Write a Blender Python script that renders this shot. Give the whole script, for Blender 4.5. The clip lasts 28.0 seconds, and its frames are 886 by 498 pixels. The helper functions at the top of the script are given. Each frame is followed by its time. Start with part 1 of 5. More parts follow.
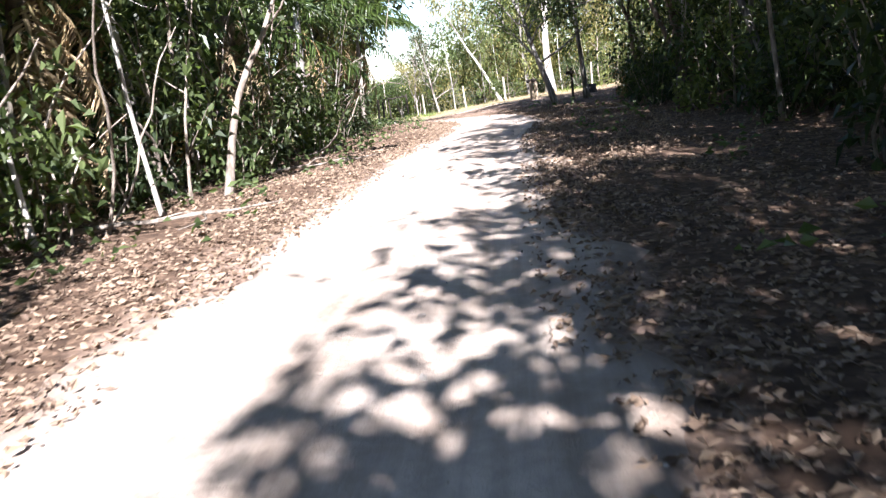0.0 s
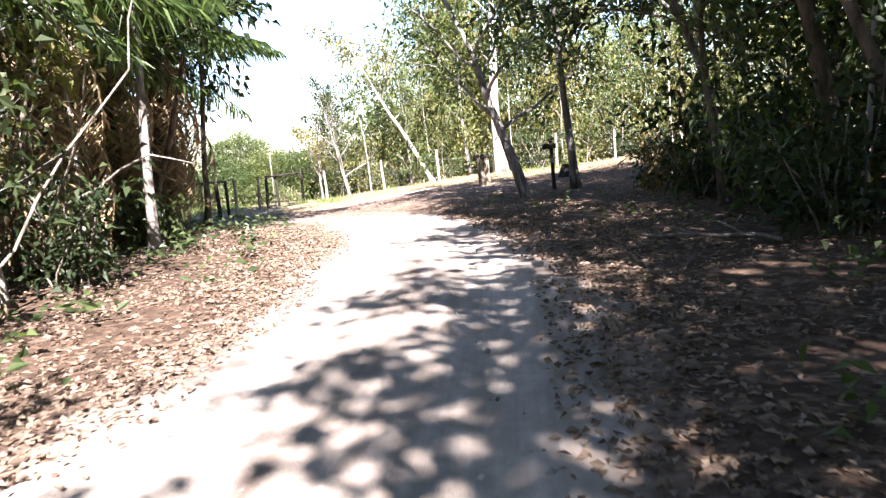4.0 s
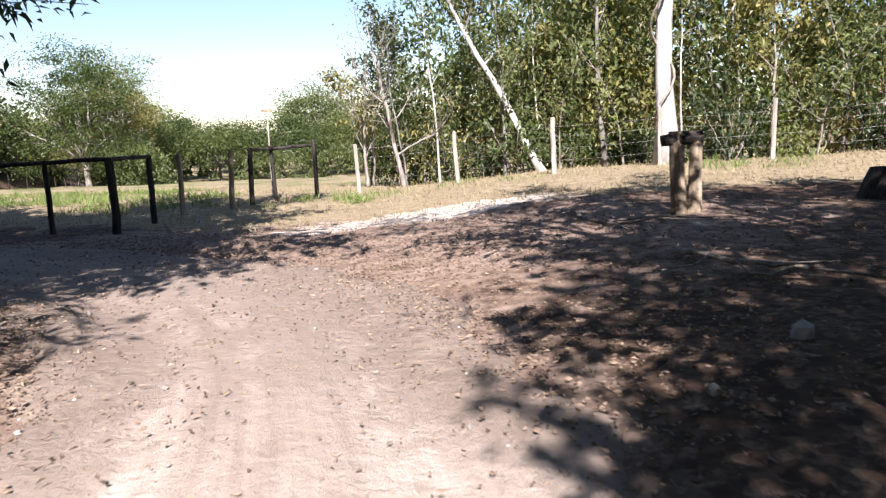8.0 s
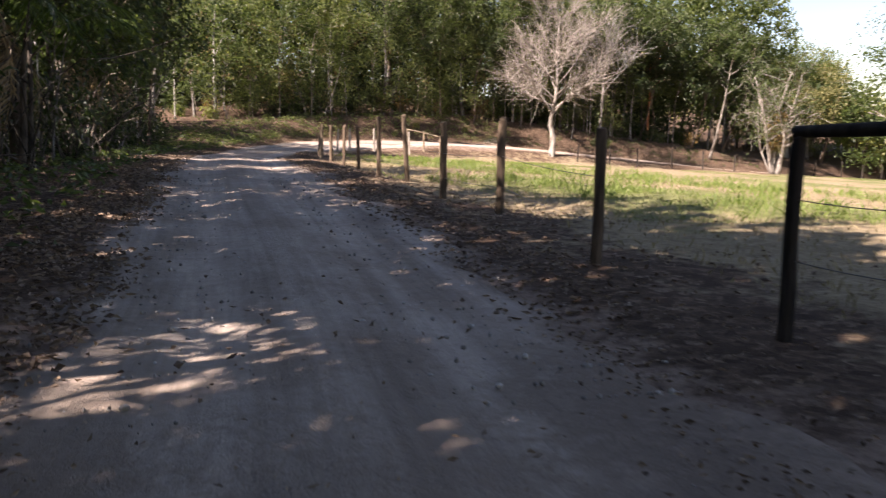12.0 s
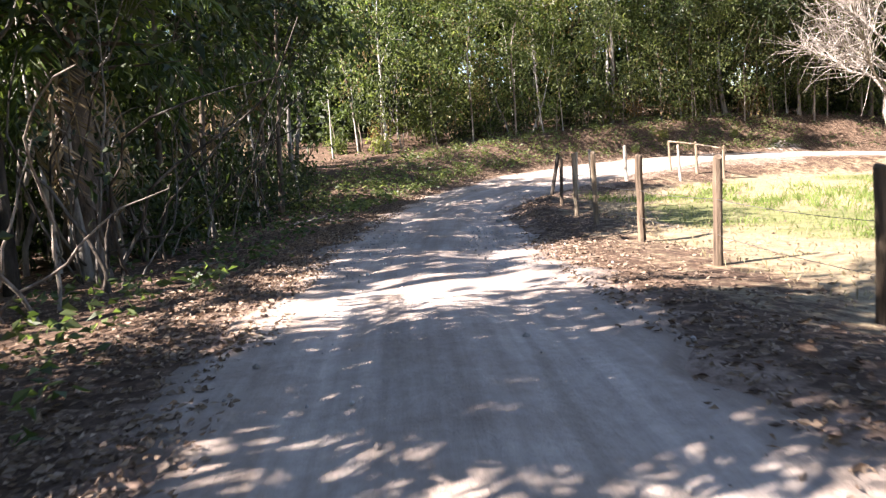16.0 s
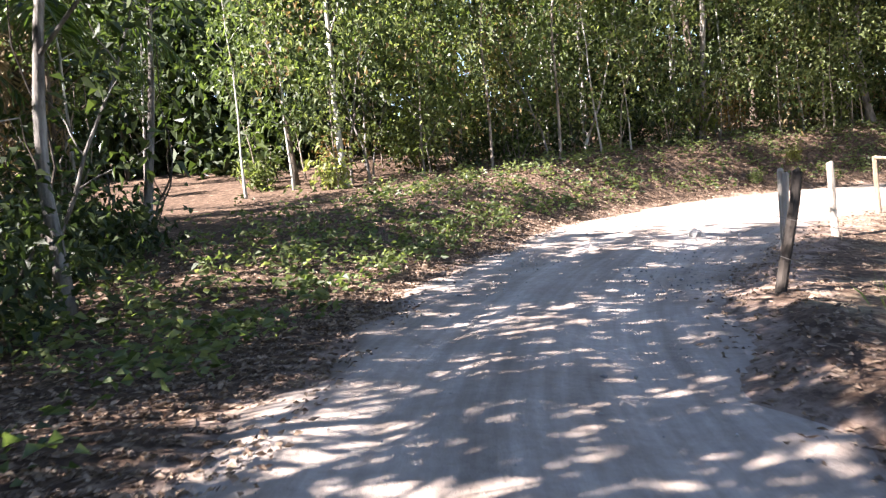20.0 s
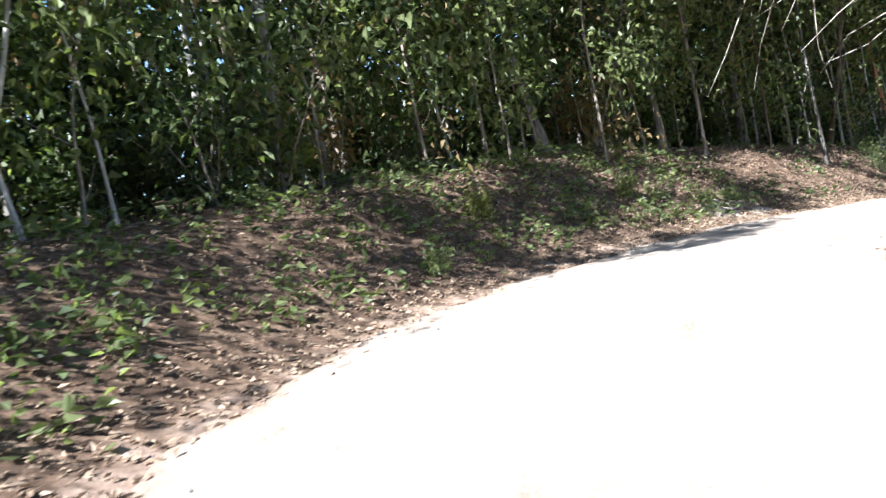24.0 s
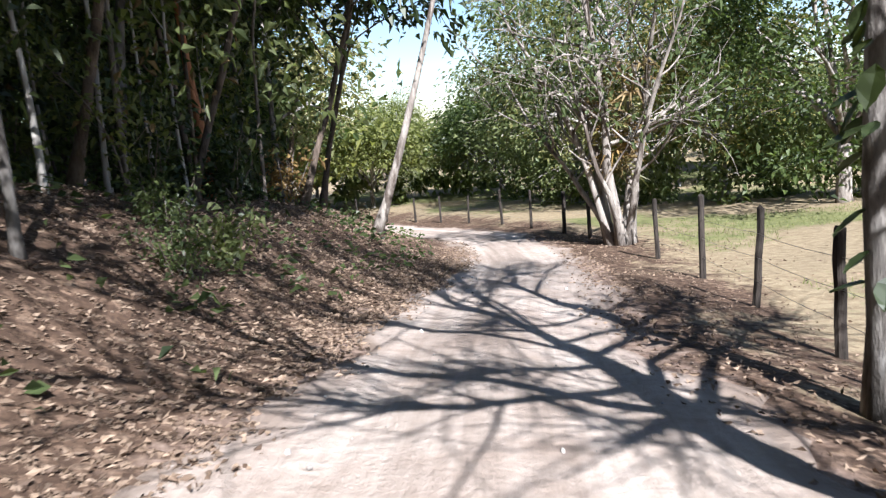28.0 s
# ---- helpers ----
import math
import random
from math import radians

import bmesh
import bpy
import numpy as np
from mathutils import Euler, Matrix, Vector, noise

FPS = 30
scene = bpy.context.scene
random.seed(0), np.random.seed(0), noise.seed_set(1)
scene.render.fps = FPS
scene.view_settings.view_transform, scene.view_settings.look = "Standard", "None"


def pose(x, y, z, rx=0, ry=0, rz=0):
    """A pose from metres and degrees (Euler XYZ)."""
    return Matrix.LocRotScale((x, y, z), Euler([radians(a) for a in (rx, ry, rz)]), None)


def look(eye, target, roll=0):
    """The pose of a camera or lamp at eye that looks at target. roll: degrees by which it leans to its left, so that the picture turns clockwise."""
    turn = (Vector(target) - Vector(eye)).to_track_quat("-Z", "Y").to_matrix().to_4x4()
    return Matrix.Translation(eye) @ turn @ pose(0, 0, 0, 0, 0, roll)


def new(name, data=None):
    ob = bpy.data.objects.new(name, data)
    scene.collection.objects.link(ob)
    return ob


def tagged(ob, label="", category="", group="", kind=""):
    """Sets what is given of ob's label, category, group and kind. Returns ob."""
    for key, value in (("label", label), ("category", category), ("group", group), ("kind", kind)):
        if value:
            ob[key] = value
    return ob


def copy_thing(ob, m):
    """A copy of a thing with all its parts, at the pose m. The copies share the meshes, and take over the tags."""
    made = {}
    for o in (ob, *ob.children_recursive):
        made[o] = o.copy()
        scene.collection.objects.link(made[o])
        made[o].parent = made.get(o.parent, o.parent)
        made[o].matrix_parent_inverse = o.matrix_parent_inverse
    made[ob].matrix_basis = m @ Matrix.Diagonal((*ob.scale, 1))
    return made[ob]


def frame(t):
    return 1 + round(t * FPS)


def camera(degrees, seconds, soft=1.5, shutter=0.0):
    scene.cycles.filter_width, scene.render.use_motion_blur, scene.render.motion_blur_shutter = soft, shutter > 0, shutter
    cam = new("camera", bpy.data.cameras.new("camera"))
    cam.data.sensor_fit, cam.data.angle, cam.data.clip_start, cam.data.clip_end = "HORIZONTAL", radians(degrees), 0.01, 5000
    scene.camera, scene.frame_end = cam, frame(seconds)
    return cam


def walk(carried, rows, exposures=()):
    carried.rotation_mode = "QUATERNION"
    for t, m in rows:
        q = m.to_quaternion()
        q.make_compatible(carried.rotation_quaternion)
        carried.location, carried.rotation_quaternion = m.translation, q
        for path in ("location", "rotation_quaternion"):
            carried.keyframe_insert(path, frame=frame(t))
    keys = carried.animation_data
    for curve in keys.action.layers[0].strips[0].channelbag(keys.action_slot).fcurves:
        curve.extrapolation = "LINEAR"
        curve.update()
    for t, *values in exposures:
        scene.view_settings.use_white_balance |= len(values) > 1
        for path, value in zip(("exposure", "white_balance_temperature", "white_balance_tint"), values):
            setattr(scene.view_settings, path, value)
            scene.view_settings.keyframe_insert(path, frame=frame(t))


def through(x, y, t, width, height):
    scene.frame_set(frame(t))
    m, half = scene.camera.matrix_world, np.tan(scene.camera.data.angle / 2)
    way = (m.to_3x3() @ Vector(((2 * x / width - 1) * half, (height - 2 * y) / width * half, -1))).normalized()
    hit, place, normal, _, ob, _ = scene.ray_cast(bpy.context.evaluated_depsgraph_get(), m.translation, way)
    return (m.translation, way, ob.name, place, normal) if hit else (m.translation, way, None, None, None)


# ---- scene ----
cam = camera(59.7, 28.0, soft=1.25, shutter=0.18)
PATH = [
    (0.0, (0.148, -16.187, 1.372), (-0.059, -14.242, 0.957), -7.11),
    (0.5, (0.078, -14.362, 1.376), (-0.090, -12.392, 1.076), -7.04),
    (1.0, (0.015, -12.519, 1.380), (-0.132, -10.541, 1.120), -7.32),
    (1.5, (-0.032, -10.746, 1.383), (-0.138, -8.767, 1.114), -7.13),
    (2.0, (-0.071, -8.963, 1.386), (-0.147, -6.985, 1.102), -6.33),
    (2.5, (-0.079, -7.213, 1.387), (-0.123, -5.227, 1.153), -5.60),
    (4.5, (0.024, -0.002, 1.411), (0.019, 1.981, 1.148), -5.43),
    (5.0, (0.073, 1.921, 1.420), (0.029, 3.907, 1.194), -5.67),
    (5.5, (0.055, 3.741, 1.420), (0.005, 5.725, 1.173), -6.09),
    (6.0, (0.069, 5.665, 1.395), (0.006, 7.650, 1.154), -6.08),
    (6.5, (0.053, 7.581, 1.372), (-0.034, 9.564, 1.133), -5.64),
    (7.0, (-0.014, 9.580, 1.391), (-0.139, 11.559, 1.128), -5.76),
    (7.5, (-0.143, 11.489, 1.363), (-0.330, 13.460, 1.085), -4.35),
    (8.0, (-0.431, 13.301, 1.300), (-0.680, 15.259, 0.981), -2.46),
    (8.5, (-0.774, 15.036, 1.224), (-1.109, 16.975, 0.863), -3.11),
    (9.0, (-1.131, 16.544, 1.133), (-1.583, 18.456, 0.759), -2.64),
    (9.5, (-1.679, 17.964, 1.052), (-2.288, 19.828, 0.661), -1.58),
    (10.0, (-2.369, 19.264, 1.014), (-3.184, 21.058, 0.671), -1.39),
    (10.5, (-3.295, 20.341, 0.914), (-4.317, 22.033, 0.609), -0.31),
    (11.0, (-4.459, 21.388, 0.903), (-5.755, 22.881, 0.604), 0.41),
    (11.5, (-5.988, 22.313, 0.881), (-7.558, 23.515, 0.583), 0.29),
    (12.0, (-7.646, 22.979, 0.871), (-9.414, 23.862, 0.563), 0.09),
    (12.5, (-9.511, 23.475, 0.901), (-11.399, 24.066, 0.612), -2.22),
    (13.0, (-11.478, 23.912, 0.874), (-13.416, 24.314, 0.582), -4.23),
    (13.5, (-13.467, 24.234, 0.989), (-15.430, 24.570, 0.805), -4.29),
    (15.5, (-22.620, 25.832, 1.462), (-24.541, 26.299, 1.159), -3.52),
    (16.0, (-24.901, 26.434, 1.363), (-26.832, 26.889, 1.112), -5.55),
    (16.5, (-26.870, 26.726, 1.380), (-28.806, 27.178, 1.163), -4.77),
    (17.0, (-28.777, 27.086, 1.330), (-30.719, 27.518, 1.122), -5.75),
    (17.5, (-30.752, 27.440, 1.322), (-32.697, 27.882, 1.179), -5.40),
    (18.0, (-32.766, 27.831, 1.324), (-34.705, 28.290, 1.155), -6.24),
    (18.5, (-34.821, 28.261, 1.237), (-36.757, 28.735, 1.073), -6.95),
    (19.0, (-36.968, 28.722, 1.206), (-38.897, 29.224, 1.036), -4.98),
    (19.5, (-38.974, 29.260, 1.117), (-40.894, 29.799, 0.962), -5.34),
    (20.0, (-41.057, 29.915, 1.128), (-42.985, 30.426, 0.979), -6.22),
    (20.5, (-43.109, 30.476, 1.136), (-45.026, 31.018, 0.957), -7.62),
    (22.5, (-51.099, 34.122, 1.165), (-52.863, 35.052, 1.011), -11.25),
    (23.0, (-52.730, 35.434, 1.024), (-54.417, 36.503, 0.922), -11.66),
    (23.5, (-54.293, 36.859, 1.056), (-55.796, 38.175, 0.963), -13.31),
    (24.0, (-55.570, 38.582, 1.079), (-56.897, 40.076, 0.991), -12.99),
    (24.5, (-56.713, 40.400, 1.148), (-57.825, 42.062, 1.091), -9.88),
    (25.0, (-57.693, 42.266, 1.141), (-58.554, 44.064, 0.986), -10.07),
    (25.5, (-58.312, 44.193, 1.188), (-58.991, 46.062, 0.976), -9.95),
    (26.0, (-58.698, 46.264, 1.205), (-59.158, 48.197, 0.982), -10.11),
    (26.5, (-58.885, 48.480, 1.217), (-59.086, 50.456, 0.976), -7.58),
    (27.0, (-58.852, 50.651, 1.151), (-58.842, 52.637, 0.912), -7.27),
    (27.5, (-58.812, 52.855, 1.032), (-58.713, 54.833, 0.756), -6.24),
    (28.0, (-58.637, 55.064, 0.830), (-58.449, 57.030, 0.515), -5.05),
]
walk(cam, [(t, look(eye, target, roll)) for t, eye, target, roll in PATH],
     [(0, 2.5, 6050, 17), (1, 2.85, 6100, 17), (2.5, 3.0, 6150, 18), (5, 2.5, 6300, 20), (8, 1.75, 6300, 19), (9.5, 1.65, 6250, 19), (11, 1.5, 6500, 20), (12, 2.0, 7400, 25),
      (13, 2.85, 7800, 29), (16, 2.7, 6900, 20), (20, 2.95, 6600, 19), (23, 2.8, 6300, 13), (24, 2.55, 5800, 8), (25, 1.8, 5700, 9), (26, 1.85, 5850, 12), (27, 1.95, 5900, 13), (28, 1.75, 5900, 13)])

# ---- world, sun, exposure ----
SUN_ELEV, SUN_AZ = radians(40), radians(169)      # azimuth clockwise from +y
world = bpy.data.worlds.new("sky")
scene.world = world
world.use_nodes = True
wn = world.node_tree
sky = wn.nodes.new("ShaderNodeTexSky")
sky.sky_type, sky.sun_disc = "NISHITA", False
sky.sun_elevation, sky.sun_rotation = SUN_ELEV, SUN_AZ
sky.air_density, sky.dust_density, sky.ozone_density = 1.0, 0.15, 2.0
wn.links.new(sky.outputs["Color"], wn.nodes["Background"].inputs["Color"])
wn.nodes["Background"].inputs["Strength"].default_value = 0.05
sun = new("sun", bpy.data.lights.new("sun", "SUN"))
sun.data.energy, sun.data.angle, sun.data.color = 5.0, radians(0.53), (1.0, 0.975, 0.94)
to_sun = Vector((math.sin(SUN_AZ) * math.cos(SUN_ELEV), math.cos(SUN_AZ) * math.cos(SUN_ELEV), math.sin(SUN_ELEV)))
sun.matrix_basis = look(to_sun * 200, (0, 0, 0))


# ---- materials ----
class Mat:
    """A small writer for node materials."""

    def __init__(self, name, rough=0.8, spec=0.3):
        self.m = bpy.data.materials.new(name)
        self.m.use_nodes = True
        self.t = self.m.node_tree
        self.b = self.t.nodes["Principled BSDF"]
        self.b.inputs["Roughness"].default_value = rough
        self.b.inputs["Specular IOR Level"].default_value = spec

    def n(self, kind, **props):
        node = self.t.nodes.new("ShaderNode" + kind)
        for key, value in props.items():
            if key == "op":
                node.operation = value
            elif key == "blend":
                node.blend_type = value
            elif key == "attr":
                node.attribute_name = value
        return node

    def l(self, a, b):
        self.t.links.new(a, b)

    def coord(self, which="Object"):
        return self.n("TexCoord").outputs[which]

    def noise(self, scale, detail=5.0, rough=0.6, vec=None, dist=0.0):
        node = self.n("TexNoise")
        node.inputs["Scale"].default_value, node.inputs["Detail"].default_value = scale, detail
        node.inputs["Roughness"].default_value, node.inputs["Distortion"].default_value = rough, dist
        if vec is not None:
            self.l(vec, node.inputs["Vector"])
        return node.outputs["Fac"]

    def ramp(self, fac, stops):
        node = self.n("ValToRGB")
        el = node.color_ramp.elements
        while len(el) < len(stops):
            el.new(0.5)
        for e, (p, c) in zip(el, stops):
            e.position, e.color = p, (*c, 1.0) if len(c) == 3 else c
        self.l(fac, node.inputs["Fac"])
        return node.outputs["Color"]

    def mix(self, fac, a, b, blend="MIX"):
        node = self.n("MixRGB", blend=blend)
        for sock, val in zip(node.inputs, (fac, a, b)):
            if isinstance(val, (int, float)):
                sock.default_value = val
            elif isinstance(val, tuple):
                sock.default_value = (*val, 1.0)
            else:
                self.l(val, sock)
        return node.outputs["Color"]

    def math(self, op, a, b=0.0, clamp=False):
        node = self.n("Math", op=op)
        node.use_clamp = clamp
        for sock, val in zip(node.inputs, (a, b)):
            if isinstance(val, (int, float)):
                sock.default_value = val
            else:
                self.l(val, sock)
        return node.outputs["Value"]

    def color(self, out):
        self.l(out, self.b.inputs["Base Color"])

    def bump(self, height, strength=0.4, distance=0.03):
        node = self.n("Bump")
        node.inputs["Strength"].default_value, node.inputs["Distance"].default_value = strength, distance
        self.l(height, node.inputs["Height"])
        self.l(node.outputs["Normal"], self.b.inputs["Normal"])


def bark(name, dark, light, patch=None, scale=6.0, stretch=0.25, amount=0.5):
    m = Mat(name, 0.9, 0.15)
    mp = m.n("Mapping")
    mp.inputs["Scale"].default_value = (1, 1, stretch)
    m.l(m.coord(), mp.inputs["Vector"])
    v = mp.outputs["Vector"]
    a, b = m.noise(scale, 6, 0.65, v), m.noise(scale * 7, 4, 0.6, v)
    col = m.ramp(a, [(0.35, dark), (0.62, light)])
    if patch:
        col = m.mix(m.ramp(m.noise(2.2, 4, 0.6, v, 0.6), [(0.52, (0, 0, 0)), (0.6, (1, 1, 1))]), col, patch)
    col = m.mix(0.35, col, m.ramp(b, [(0.3, (0.25, 0.25, 0.25)), (0.7, (1, 1, 1))]), "MULTIPLY")
    m.color(col)
    m.bump(m.math("ADD", a, b), amount, 0.04)
    return m.m


def foliage(name, lo, hi, through, gloss=0.45, trans=0.35):
    """Leaves: hue varies from leaf to leaf and from plant to plant; light shines through them."""
    m = Mat(name, gloss, 0.35)
    g, o = m.n("NewGeometry").outputs["Random Per Island"], m.n("ObjectInfo").outputs["Random"]
    col = m.ramp(g, [(0.0, lo), (1.0, hi)])
    tint = m.ramp(o, [(0.0, (0.75, 0.78, 0.6)), (0.5, (1.0, 1.0, 1.0)), (1.0, (1.2, 1.08, 0.75))])
    col = m.mix(1.0, col, tint, "MULTIPLY")
    m.color(col)
    tr = m.n("BsdfTranslucent")
    m.l(m.mix(1.0, col, through, "MULTIPLY"), tr.inputs["Color"])
    mx = m.n("MixShader")
    mx.inputs["Fac"].default_value = trans
    m.l(m.b.outputs["BSDF"], mx.inputs[1])
    m.l(tr.outputs["BSDF"], mx.inputs[2])
    out = m.t.nodes["Material Output"]
    m.l(mx.outputs["Shader"], out.inputs["Surface"])
    return m.m


BARK_GREY = bark("bark_grey", (0.07, 0.06, 0.052), (0.25, 0.23, 0.205), (0.36, 0.345, 0.32))
BARK_BROWN = bark("bark_brown", (0.055, 0.042, 0.032), (0.20, 0.155, 0.12))
BARK_PALE = bark("bark_pale", (0.30, 0.27, 0.235), (0.56, 0.53, 0.48), (0.17, 0.15, 0.13), 3.0)
BARK_BARE = bark("bark_bare", (0.15, 0.125, 0.105), (0.38, 0.34, 0.295), (0.10, 0.08, 0.065), 5.0)
BARK_VINE = bark("bark_vine", (0.12, 0.095, 0.075), (0.34, 0.29, 0.24), None, 9.0)
BARK_ORANGE = bark("peeling_bark", (0.30, 0.11, 0.05), (0.52, 0.24, 0.12), (0.2, 0.1, 0.06), 5.0)
# bark taken darker to hold the southern wood's shade in its colour
BARK_SHADED = bark("bark_shaded", (0.025, 0.02, 0.016), (0.10, 0.082, 0.066), (0.16, 0.145, 0.125))
WOOD_DARK = bark("dark_post_wood", (0.018, 0.015, 0.013), (0.07, 0.058, 0.048), None, 9.0, 0.12)
WOOD_POST = bark("weathered_post_wood", (0.12, 0.085, 0.055), (0.38, 0.30, 0.21), (0.10, 0.08, 0.06), 8.0, 0.12)
WOOD_BROWN = bark("brown_post_wood", (0.05, 0.036, 0.026), (0.20, 0.145, 0.10), (0.04, 0.032, 0.026), 7.0, 0.12)
WOOD_PALE = bark("pale_post_wood", (0.24, 0.20, 0.16), (0.50, 0.45, 0.38), None, 8.0, 0.12)
LEAF_GREEN = foliage("leaf_green", (0.030, 0.046, 0.017), (0.116, 0.148, 0.060), (1.8, 2.0, 0.9), 0.45, 0.42)
# light green leaves; on the wood fronts the colour also holds sunlight
LEAF_LIGHT_SUNLIT = foliage("leaf_light_sunlit", (0.065, 0.085, 0.032), (0.215, 0.24, 0.115), (1.7, 1.8, 0.9), 0.45, 0.5)
# dark green leaves; inside the woods the colour also holds the shade
LEAF_DARK_SHADED = foliage("leaf_dark_shaded", (0.014, 0.024, 0.010), (0.055, 0.075, 0.031), (1.8, 2.0, 0.9))
LEAF_DRY = foliage("leaf_dry_hanging", (0.11, 0.075, 0.035), (0.26, 0.19, 0.09), (1.5, 1.3, 0.9), 0.7, 0.3)
LEAF_OLIVE = foliage("leaf_olive", (0.085, 0.09, 0.038), (0.25, 0.24, 0.115), (1.6, 1.6, 0.9))
PALM_GREEN = foliage("palm_green", (0.030, 0.052, 0.016), (0.085, 0.12, 0.035), (2.0, 2.2, 0.9), 0.35)
PALM_DEAD = foliage("palm_dead", (0.15, 0.105, 0.060), (0.40, 0.31, 0.20), (1.3, 1.2, 1.0), 0.75, 0.2)
LITTER = foliage("dry_leaf", (0.085, 0.054, 0.038), (0.33, 0.24, 0.175), (1.2, 1.0, 0.8), 0.7, 0.12)
GRASS_DRY = foliage("dry_grass", (0.20, 0.155, 0.09), (0.40, 0.33, 0.205), (1.3, 1.2, 0.9), 0.7, 0.25)
GRASS_GREEN = foliage("green_grass", (0.105, 0.125, 0.045), (0.25, 0.25, 0.115), (1.6, 1.8, 0.8), 0.6, 0.3)

GRASS_LUSH = foliage("lush_grass", (0.075, 0.115, 0.030), (0.17, 0.22, 0.07), (1.6, 1.9, 0.8), 0.6, 0.35)


def stone_mat():
    m = Mat("stone", 0.85, 0.3)
    r = m.n("NewGeometry").outputs["Random Per Island"]
    col = m.ramp(r, [(0, (0.20, 0.175, 0.155)), (0.7, (0.36, 0.33, 0.30)), (1, (0.55, 0.52, 0.48))])
    m.color(m.mix(0.4, col, m.ramp(m.noise(30), [(0.3, (0.4, 0.4, 0.4)), (0.7, (1, 1, 1))]), "MULTIPLY"))
    m.bump(m.noise(40), 0.4, 0.01)
    return m.m


STONE = stone_mat()


def wire_mat():
    m = Mat("galvanised_wire", 0.5, 0.5)
    m.b.inputs["Metallic"].default_value = 0.8
    m.color(m.ramp(m.noise(20), [(0.3, (0.10, 0.085, 0.075)), (0.7, (0.25, 0.24, 0.23))]))
    return m.m


WIRE = wire_mat()


def ground_mat():
    """One soil sheet: leaf mould, bare earth, dry and green grass, by masks laid out in the plan."""
    m = Mat("ground_soil", 0.95, 0.1)
    v = m.coord()
    at = m.n("Attribute", attr="zone")
    sep = m.n("SeparateColor")
    m.l(at.outputs["Color"], sep.inputs["Color"])
    big, mid, fine, grit = m.noise(0.35, 4, 0.6, v), m.noise(2.5, 6, 0.65, v), m.noise(14, 6, 0.7, v), m.noise(70, 4, 0.7, v)
    vor = m.n("TexVoronoi")
    vor.inputs["Scale"].default_value = 11.0
    m.l(m.mix(0.12, v, m.n("TexNoise").outputs["Color"], "ADD"), vor.inputs["Vector"])
    flake = m.ramp(vor.outputs["Color"], [(0.1, (0.055, 0.036, 0.025)), (0.45, (0.13, 0.085, 0.058)), (0.8, (0.24, 0.165, 0.115)), (1.0, (0.33, 0.25, 0.18))])
    mould = m.mix(m.ramp(fine, [(0.38, (0, 0, 0)), (0.62, (1, 1, 1))]), (0.075, 0.05, 0.036), flake)
    mould = m.mix(0.55, mould, m.ramp(mid, [(0.3, (0.45, 0.42, 0.40)), (0.7, (1.15, 1.1, 1.05))]), "MULTIPLY")
    earth = m.ramp(mid, [(0.25, (0.155, 0.102, 0.075)), (0.55, (0.27, 0.195, 0.15)), (0.8, (0.39, 0.305, 0.24))])
    earth = m.mix(0.4, earth, m.ramp(fine, [(0.3, (0.55, 0.52, 0.5)), (0.65, (1.1, 1.1, 1.1))]), "MULTIPLY")
    earth = m.mix(m.ramp(m.noise(6, 6, 0.7, v, 0.4), [(0.5, (0, 0, 0)), (0.62, (0.75, 0.75, 0.75))]), earth, mould)
    dry = m.ramp(m.noise(5, 6, 0.7, v), [(0.25, (0.16, 0.115, 0.07)), (0.55, (0.29, 0.23, 0.145)), (0.8, (0.38, 0.315, 0.205))])
    green = m.ramp(m.noise(4, 6, 0.7, v), [(0.25, (0.075, 0.08, 0.033)), (0.55, (0.16, 0.165, 0.068)), (0.85, (0.27, 0.245, 0.125))])
    dry = m.mix(0.4, dry, m.ramp(fine, [(0.3, (0.5, 0.48, 0.45)), (0.65, (1.1, 1.1, 1.1))]), "MULTIPLY")

    def mask(chan):
        s = m.math("ADD", sep.outputs[chan], m.math("MULTIPLY", m.math("SUBTRACT", m.math("ADD", mid, big), 1.0), 0.75))
        return m.ramp(s, [(0.42, (0, 0, 0)), (0.62, (1, 1, 1))])

    col = m.mix(mask("Green"), mould, dry)
    col = m.mix(mask("Blue"), col, green)
    col = m.mix(mask("Red"), col, earth)
    sand = m.ramp(mid, [(0.3, (0.41, 0.335, 0.27)), (0.7, (0.57, 0.49, 0.41))])
    s = m.math("ADD", at.outputs["Alpha"], m.math("MULTIPLY", m.math("SUBTRACT", m.math("ADD", mid, big), 1.0), 0.9))
    col = m.mix(m.ramp(s, [(0.45, (0, 0, 0)), (0.6, (1, 1, 1))]), col, sand)
    m.color(col)
    m.bump(m.math("ADD", m.math("ADD", fine, m.math("MULTIPLY", grit, 0.4)), m.math("MULTIPLY", mid, 1.5)), 0.6, 0.05)
    return m.m


